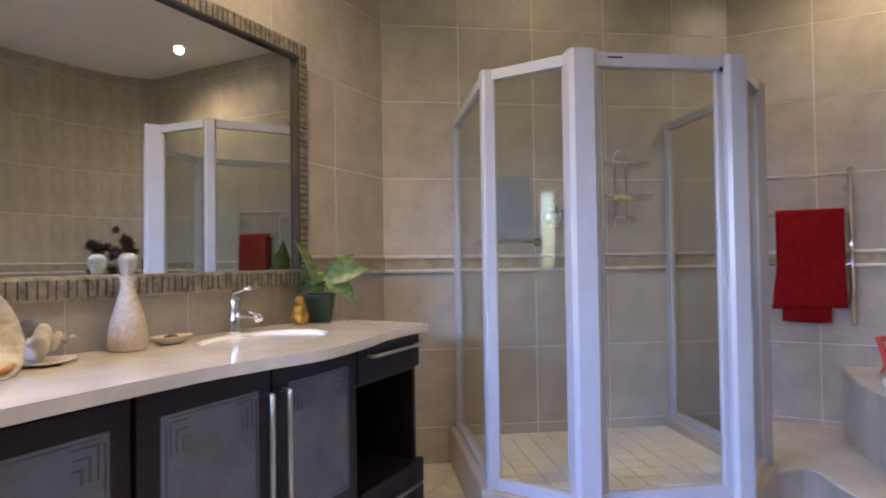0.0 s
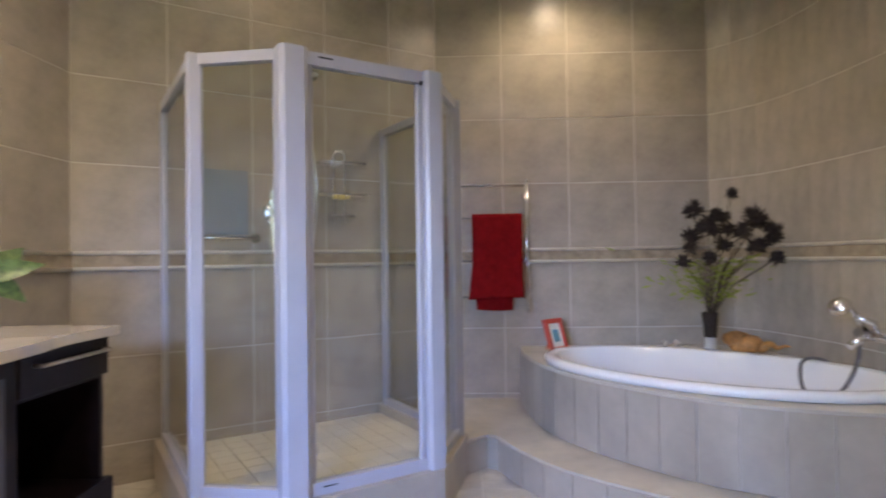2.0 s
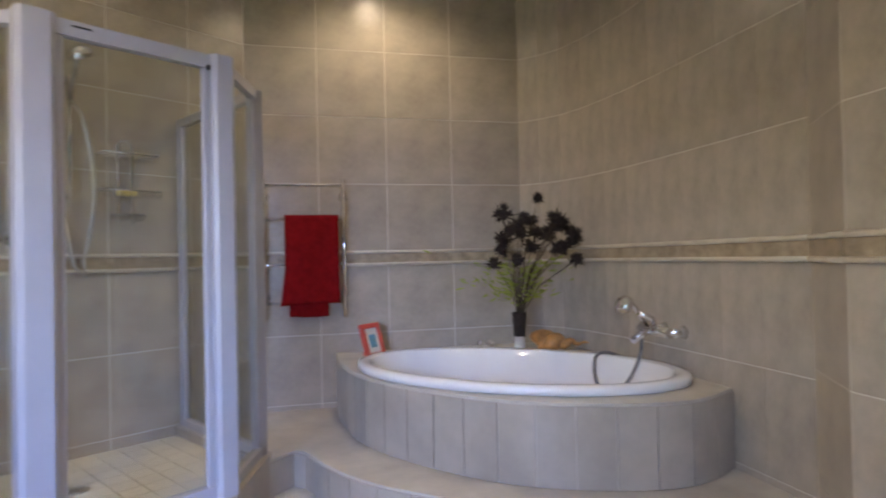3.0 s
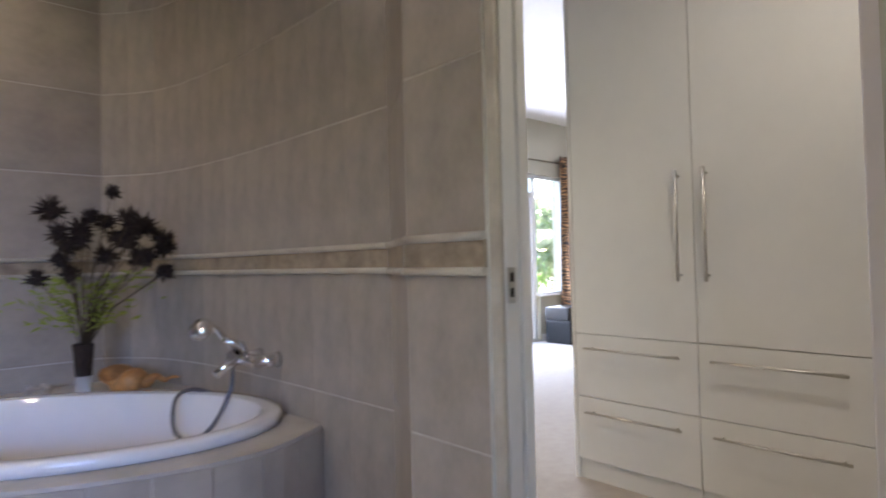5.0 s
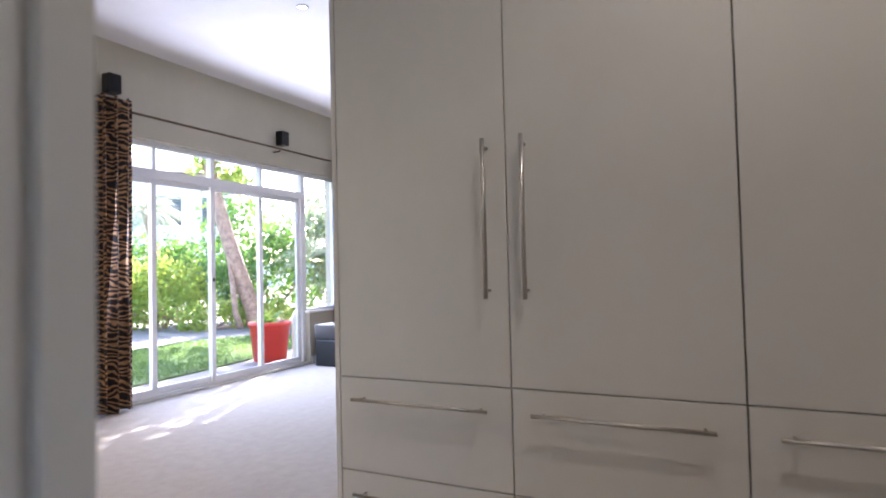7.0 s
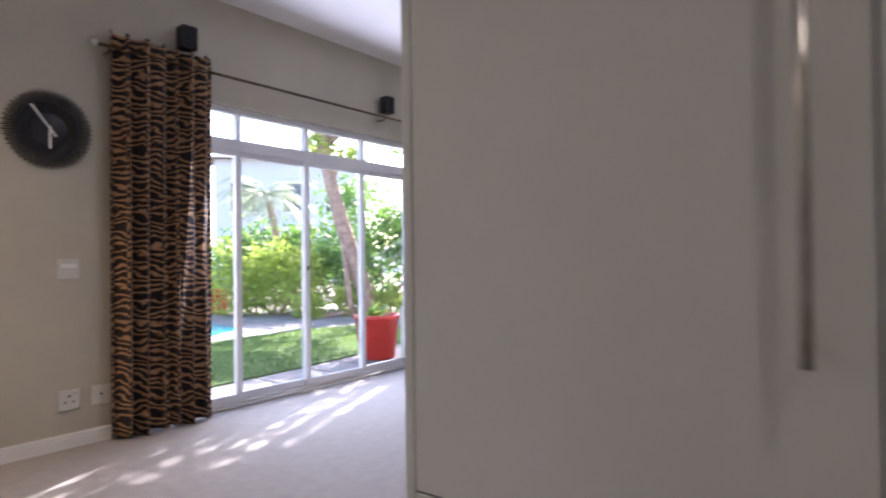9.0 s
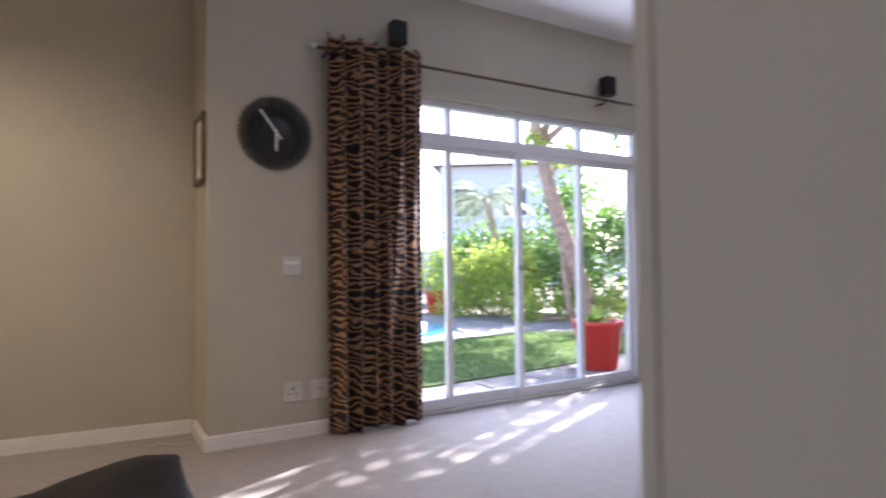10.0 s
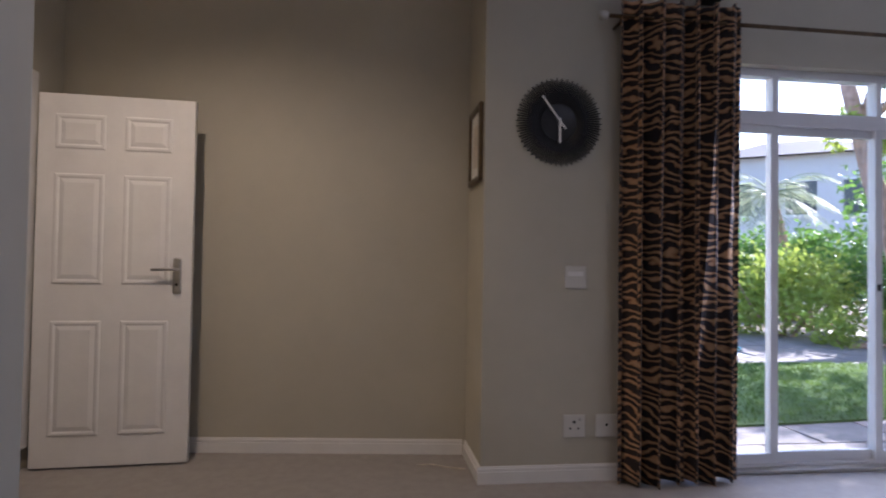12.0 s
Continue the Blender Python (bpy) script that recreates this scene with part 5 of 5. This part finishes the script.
def leafy(name, spots, n, size, material, label, category, seed, trunk=None, droop=0.0):
    """A bush: short limbs inside a crown of many small folded leaves, gathered in clumps."""
    rng = random.Random(seed)
    x, y = spots[0][:2]
    th = thing(name, label, category, (x, y, GZ - 0.03))
    bm = bmesh.new()
    for sx, sy, sz, r in spots:
        tube([(rng.uniform(-0.1, 0.1), rng.uniform(-0.1, 0.1), 0), ((sx - x) * 0.6, (sy - y) * 0.6, sz * 0.5), (sx - x, sy - y, sz + r * 0.3)], 0.04, 6, bm, 0.012)
    part("trunk", bm, M_BARK, th)
    verts, faces = [], []
    for sx, sy, sz, r in spots:
        clumps = []
        for _ in range(26):
            d = Vector((rng.gauss(0, 1), rng.gauss(0, 1), rng.gauss(0.2, 1))).normalized() * r * rng.uniform(0.45, 1.05)
            clumps.append(Vector((sx - x, sy - y, sz)) + d)
        for _ in range(int(n)):
            c = rng.choice(clumps)
            p = c + Vector((rng.gauss(0, 1), rng.gauss(0, 1), rng.gauss(0, 1))) * r * 0.20
            if p.z < 0.02:
                p.z = rng.uniform(0.02, 0.3)
            d = Vector((rng.gauss(0, 1), rng.gauss(0, 1), rng.gauss(-droop, 0.8))).normalized() * size * rng.uniform(0.6, 1.3)
            w = d.cross(Vector((rng.gauss(0, 1), rng.gauss(0, 1), rng.gauss(0, 1)))).normalized() * size * 0.28
            i = len(verts)
            verts += [p, p + d * 0.5 + w, p + d, p + d * 0.5 - w]
            faces.append((i, i + 1, i + 2, i + 3))
    me = bpy.data.meshes.new("crown")
    me.from_pydata([tuple(v) for v in verts], [], faces)
    me.materials.append(material)
    cr = new("crown", me)
    cr.parent = th
    return th


leafy("bush", [(11.2, 12.9, 0.75, 0.75), (10.6, 13.5, 0.8, 0.8), (11.9, 12.9, 0.85, 0.8)], 1500, 0.12, M_LEAF_Y, "lime green leafy garden shrub", "bush", 3)
leafy("bush", [(12.5, 13.9, 1.1, 0.8), (11.6, 14.3, 1.2, 0.8), (12.9, 12.6, 0.8, 0.8)], 1500, 0.14, M_LEAF, "dense green garden shrub", "bush", 4)
leafy("bush", [(13.6, 12.0, 1.2, 1.1), (14.3, 11.2, 1.6, 1.2), (14.0, 13.2, 2.3, 1.2)], 1700, 0.16, M_LEAF, "tall dark green garden shrub", "bush", 6)
leafy("bush", [(11.1, 11.6, 0.25, 0.35), (11.8, 11.2, 0.25, 0.35), (12.4, 10.6, 0.3, 0.4)], 700, 0.09, M_LEAF_Y, "low yellow green border plant", "bush", 7)
leafy("bush", [(14.2, 9.6, 1.4, 1.2), (14.6, 8.3, 1.7, 1.3), (14.4, 10.4, 2.2, 1.1)], 1700, 0.17, M_LEAF_P, "grey green feathery shrub", "bush", 9)
leafy("bush", [(12.8, 17.5, 0.8, 1.0), (14.6, 17.2, 1.0, 1.1), (16.6, 16.6, 1.2, 1.2)], 1200, 0.17, M_LEAF, "far dark green hedge", "hedge", 10)


def tree(x, y, lean_to, h, r0, seed, crown_spots, n, size, material, label):
    rng = random.Random(seed)
    th = thing("tree", label, "tree", (x, y, GZ - 0.05))
    pts = [(0, 0, 0)]
    for k in range(1, 9):
        t = k / 8
        pts.append((lean_to[0] * t + 0.08 * math.sin(5 * t + seed), lean_to[1] * t, h * t))
    part("trunk", tube(pts, r0, 10, None, r0 * 0.55), M_BARK, th)
    bm = bmesh.new()
    for cx, cy, cz, r in crown_spots:
        tube([(lean_to[0] * 0.8, lean_to[1] * 0.8, h * 0.8), ((cx + lean_to[0]) / 2, (cy + lean_to[1]) / 2, (cz + h) / 2), (cx, cy, cz)], r0 * 0.4, 6, bm, 0.02)
    part("limbs", bm, M_BARK, th)
    verts, faces = [], []
    for cx, cy, cz, r in crown_spots:
        clumps = [Vector((cx, cy, cz)) + Vector((rng.gauss(0, 1), rng.gauss(0, 1), rng.gauss(0, 0.7))).normalized() * r * rng.uniform(0.3, 1) for _ in range(16)]
        for _ in range(n):
            p = rng.choice(clumps) + Vector((rng.gauss(0, 1), rng.gauss(0, 1), rng.gauss(0, 1))) * r * 0.16
            d = Vector((rng.gauss(0, 1), rng.gauss(0, 1), rng.gauss(-0.4, 0.7))).normalized() * size * rng.uniform(0.6, 1.3)
            w = d.cross(Vector((rng.gauss(0, 1), rng.gauss(0, 1), rng.gauss(0, 1)))).normalized() * size * 0.25
            i = len(verts)
            verts += [p, p + d * 0.5 + w, p + d, p + d * 0.5 - w]
            faces.append((i, i + 1, i + 2, i + 3))
    me = bpy.data.meshes.new("crown")
    me.from_pydata([tuple(v) for v in verts], [], faces)
    me.materials.append(material)
    part_ob = new("crown", me)
    part_ob.parent = th
    return th


tree(12.1, 10.9, (-1.15, 0.45), 4.4, 0.19, 2, [(0.4, 0.3, 4.9, 0.8), (1.3, -0.5, 4.6, 0.9), (2.0, 0.6, 4.6, 0.9), (-0.4, -0.6, 5.6, 0.9)], 700, 0.19, M_LEAF, "leaning red barked garden tree")
tree(11.75, 11.0, (-0.6, 0.2), 3.2, 0.07, 5, [(-0.7, 0.3, 3.5, 0.35), (-0.2, -0.2, 3.3, 0.35)], 200, 0.15, M_LEAF_Y, "slim leaning tree stem")
# added tree; its crown, above the view, dapples the sun on the carpet
tree(13.0, 9.2, (-0.6, -0.3), 4.6, 0.16, 8, [(-1.2, -0.9, 4.6, 0.6), (-0.6, -0.4, 5.3, 0.6), (-1.7, -0.3, 5.0, 0.65), (-0.7, -1.5, 5.0, 0.65), (-1.6, -1.4, 5.6, 0.6), (-1.2, -0.85, 5.35, 0.5), (-0.4, -0.9, 4.2, 0.5)], 160, 0.20, M_LEAF, "added shade tree, its crown out of view")


def palm(x, y, h, lean_to, nf, fl, seed, label):
    rng = random.Random(seed)
    th = thing("palm_tree", label, "palm", (x, y, GZ - 0.05))
    pts = [(lean_to[0] * t * t, lean_to[1] * t * t, h * t) for t in [k / 8 for k in range(9)]]
    part("trunk", tube(pts, 0.13, 10, None, 0.09), M_BARK, th)
    top = Vector((lean_to[0], lean_to[1], h))
    for k in range(nf):
        a = 2 * math.pi * k / nf + rng.uniform(-0.2, 0.2)
        up = rng.uniform(-0.1, 0.9)
        bm = bmesh.new()
        sp = []
        for i in range(13):
            t = i / 12
            sp.append(top + Vector((math.cos(a) * fl * t * 0.8, math.sin(a) * fl * t * 0.8, fl * (up * t - (0.55 + 0.3 * up) * t * t))))
        tube(sp, 0.015, 5, bm, 0.004)
        for i in range(1, 13):
            d = (sp[i] - sp[i - 1]).normalized()
            s = d.cross(Vector((0, 0, 1))).normalized()
            for half in (0, 0.5):
                b = sp[i - 1].lerp(sp[i], half)
                ln = fl * 0.30 * math.sin(math.pi * min(1, (i + half) / 12.5) ** 0.7) + 0.05
                for sg in (-1, 1):
                    e = b + (s * sg * 0.75 + d * 0.6 + Vector((0, 0, -0.35 + rng.uniform(-0.15, 0.15)))) * ln
                    w = d * 0.016
                    bm.faces.new([bm.verts.new(p) for p in (b - w, b.lerp(e, 0.5) - w * 1.2, e, b.lerp(e, 0.5) + w * 1.2)])
        part("frond", bm, M_LEAF_P, th)
    return th


palm(13.7, 16.0, 3.1, (-0.4, 0.2), 16, 2.0, 3, "tall feathery palm beyond the hedge")
palm(12.9, 9.0, 1.6, (0.2, 0.1), 15, 2.2, 7, "short feathery palm by the patio")
palm(11.9, 8.1, 2.9, (0.1, 0.2), 13, 1.9, 11, "feathery palm over the patio")


def pot(x, y, r, h, seed, label):
    p = thing("flower_pot", label, "flower pot", (x, y, GZ), group="red garden pots")
    part("pot", lathe([(0, 0.001), (r * 0.74, 0.001), (r * 0.8, 0.02), (r * 0.98, h * 0.9), (r * 1.05, h * 0.91), (r * 1.05, h), (r * 0.92, h), (r * 0.88, h * 0.9), (0, h * 0.88)], 32), M_POT, p)
    rng = random.Random(seed)
    for k in range(16):
        a = rng.uniform(0, 360)
        lf = part("leaf", leaf_mesh(rng.uniform(0.3, 0.5) * r * 2.2, 0.09 * r * 2.4, -0.12), M_LEAF_Y if k % 3 else M_LEAF, p)
        lf.matrix_local = pose(rng.uniform(-0.4, 0.4) * r, rng.uniform(-0.4, 0.4) * r, h * 0.9) @ pose(0, 0, 0, 0, 0, a) @ pose(0, 0, 0, 0, -rng.uniform(10, 75), 0)
    return p


pot(8.43, 7.10, 0.27, 0.53, 2, "large glossy red pot with a leafy plant")
pot(10.75, 14.6, 0.32, 0.55, 4, "red pot beside the pool")
cyl = solid("white_plinth", box(8.58, 8.76, 6.66, 6.86, GZ - 0.02, 0.47, 0.01), M_PAINT_W, "white outdoor plinth beside the pot", "plinth")

house = thing("neighbour_house", "grey plastered house beyond the garden", "house", (22.6, 27.5, GZ - 0.03), -38)
part("wall", box(-3.6, 3.6, 0, 6, 0, 6.4), M_RENDER, house)
bm = bmesh.new()
vs = [bm.verts.new(c) for c in ((-4.0, -0.5, 6.4), (4.0, -0.5, 6.4), (4.0, 6.5, 6.4), (-4.0, 6.5, 6.4), (-1.2, 3.0, 7.6), (1.2, 3.0, 7.6))]
for f in ((0, 1, 5, 4), (1, 2, 5), (2, 3, 4, 5), (3, 0, 4), (3, 2, 1, 0)):
    bm.faces.new([vs[i] for i in f])
part("roof", bm, M_ROOF, house)
for x in (-2.2, 0.4, 2.6):
    w = part("window", box(x - 0.6, x + 0.6, -0.03, 0.03, 3.7, 5.2), M_WINDARK, house)
    bm = box(x - 0.68, x + 0.68, -0.06, 0.0, 3.58, 3.7)
    bbox(bm, x - 0.68, x + 0.68, -0.06, 0.0, 5.2, 5.3)
    part("sill", bm, M_PAINT_W, w)
struct("garden_wall", box(-20, 60, 36.0, 36.25, GZ - 0.1, 1.9), M_RENDER, "grey plastered boundary wall", "wall")

# ---- tiles, laid last ----
TILE_ME = mesh_of("tile", box(0, 1, -1, 0, 0, 1), M_TILE)
FTILE_ME = mesh_of("floor_tile", box(0, 1, 0, 1, 0, 1), M_FTILE)
MOS_ME = mesh_of("mosaic_tile", box(-0.5, 0.5, -0.5, 0.5, 0, 1), M_MOSAIC)
SLAB_ME = mesh_of("paving_slab", box(-0.5, 0.5, -0.5, 0.5, 0, 1, 0.02), M_SLATE)
ROWS_Z = [(0.0, 0.203), (0.207, 0.643), (0.647, 1.083), (1.182, 1.618), (1.622, 2.058), (2.062, 2.498), (2.502, 2.938), (2.942, 3.048)]


def lay(me, name, parent, m):
    ob = new(name, me)
    ob.matrix_world = m
    ob.parent = parent
    return ob


PIER_Z = [(0.0, 0.268), (0.272, 0.682), (0.686, 1.083), (1.182, 1.585), (1.589, 1.995), (1.999, 2.405), (2.409, 2.815), (2.819, 3.048)]


def tile_wall(wall, p, q, cols, name="tile", rows=ROWS_Z, joint=0.005):
    """Square tiles in straight rows on the right side of p-q, with a moulded border between two rails."""
    p, q = Vector(p), Vector(q)
    d = (q - p)
    L, ang = d.length, math.degrees(math.atan2(d.y, d.x))
    d.normalize()
    edges = [0] + [c for c in cols if 0 < c < L] + [L]
    for a, b in zip(edges, edges[1:]):
        for z0, z1 in rows:
            o = p + d * (a + joint / 2)
            lay(TILE_ME, name, wall, pose(o.x, o.y, z0, 0, 0, ang) @ Matrix.Diagonal((b - a - joint, 0.0018, z1 - z0, 1)))
    n = Vector((d.y, -d.x))
    return p, q, n


def border(wall, line):
    """Border band and its two half-round rails along a line of wall points."""
    pts = [Vector(x) for x in line]
    def off(o):
        out = []
        for i, p in enumerate(pts):
            d = (pts[min(i + 1, len(pts) - 1)] - pts[max(i - 1, 0)]).normalized()
            out.append(p + Vector((d.y, -d.x)) * o)
        return out
    bm = bmesh.new()
    a, b = off(-0.001), off(0.011)
    for i in range(len(pts) - 1):
        prism([tuple(a[i]), tuple(a[i + 1]), tuple(b[i + 1]), tuple(b[i])][::-1], 1.100, 1.165, bm=bm)
    part("border_band", bm, M_BAND, wall, "brown patterned border tile")
    c = off(0.010)
    for z in (1.0925, 1.1725):
        part("border_rail", tube([(p.x, p.y, z) for p in c], 0.0105, 8), M_TRIM, wall, "cream half round border rail")


def cols_from(start, step, L):
    out, s = [], start
    while s < L - 0.04:
        out.append(s)
        s += step
    return out


tile_wall(wall_west, (NW.x, 0.0), NW, [3.23 - 0.44 * k for k in range(7, 0, -1)])
border(wall_west, [(NW.x, 0.0), NW])
tile_wall(wall_chamfer, NW, NE, [0.44, 0.88, 1.32, 1.76])
border(wall_chamfer, [NW, NE])
tile_wall(wall_towel, NE, TB, [0.45, 0.895, 1.34])
border(wall_towel, [NE, TB])
for a, b in zip(ARC, ARC[1:]):
    tile_wall(wall_curved, a, b, [], joint=0.0022)
border(wall_curved, ARC)
tile_wall(wall_curved, ARC[-1], PIER, [], rows=PIER_Z)
border(wall_curved, [ARC[-1], PIER])
tile_wall(wall_curved, PIER, JAMB, [], rows=PIER_Z)
border(wall_curved, [PIER, JAMB])
for i in range(10):
    for j in range(10):
        x, y = -1.34 + 0.4 * i, -0.3 + 0.4 * j
        w = min(0.396, 2.50 - x)
        if w > 0.05:
            lay(FTILE_ME, "tile", bath_floor, pose(x, y, -0.006) @ Matrix.Diagonal((w, 0.396, 0.006, 1)))
ri = ring_off(-0.052)


def in_ring(u, v):
    if not (0.055 < u < SW - 0.055 and 0.0 < v < D2 - 0.055):
        return False
    left, right = (D2 - D1) / DA, (D2 - D1R) / DB
    return v < min(D1 - 0.03 + left * u, D1R - 0.03 + right * (SW - u))


T = 0.108
for i in range(13):
    for j in range(11):
        u, v = 0.06 + T * (i + 0.5), 0.012 + T * (j + 0.5)
        if in_ring(u, v):
            lay(MOS_ME, "mosaic_tile", shower_base, Matrix.Translation(sh(u, v, 0.143)) @ pose(0, 0, 0, 0, 0, math.degrees(math.atan2(U.y, U.x))) @ Matrix.Diagonal((T - 0.005, T - 0.005, 0.007, 1)))
rng = random.Random(12)
y = WY + 0.26
while y < 13.9:
    h = rng.uniform(0.45, 0.7)
    x = 4.6 + rng.uniform(0, 0.4)
    while x < 12.5:
        w = rng.uniform(0.5, 1.0)
        cx, cy = x + w / 2, y + h / 2
        on_lawn = 7.7 < cy < 9.3 and cx < 10.2
        in_pool = cy > 10.7 and cx < 9.5
        if not on_lawn and not in_pool:
            lay(SLAB_ME, "paving_slab", patio, pose(cx, cy, GZ - 0.025, rng.uniform(-0.3, 0.3), rng.uniform(-0.3, 0.3), rng.uniform(-1, 1)) @ Matrix.Diagonal((w - 0.02, h - 0.02, 0.025, 1)))
        x += w
    y += h
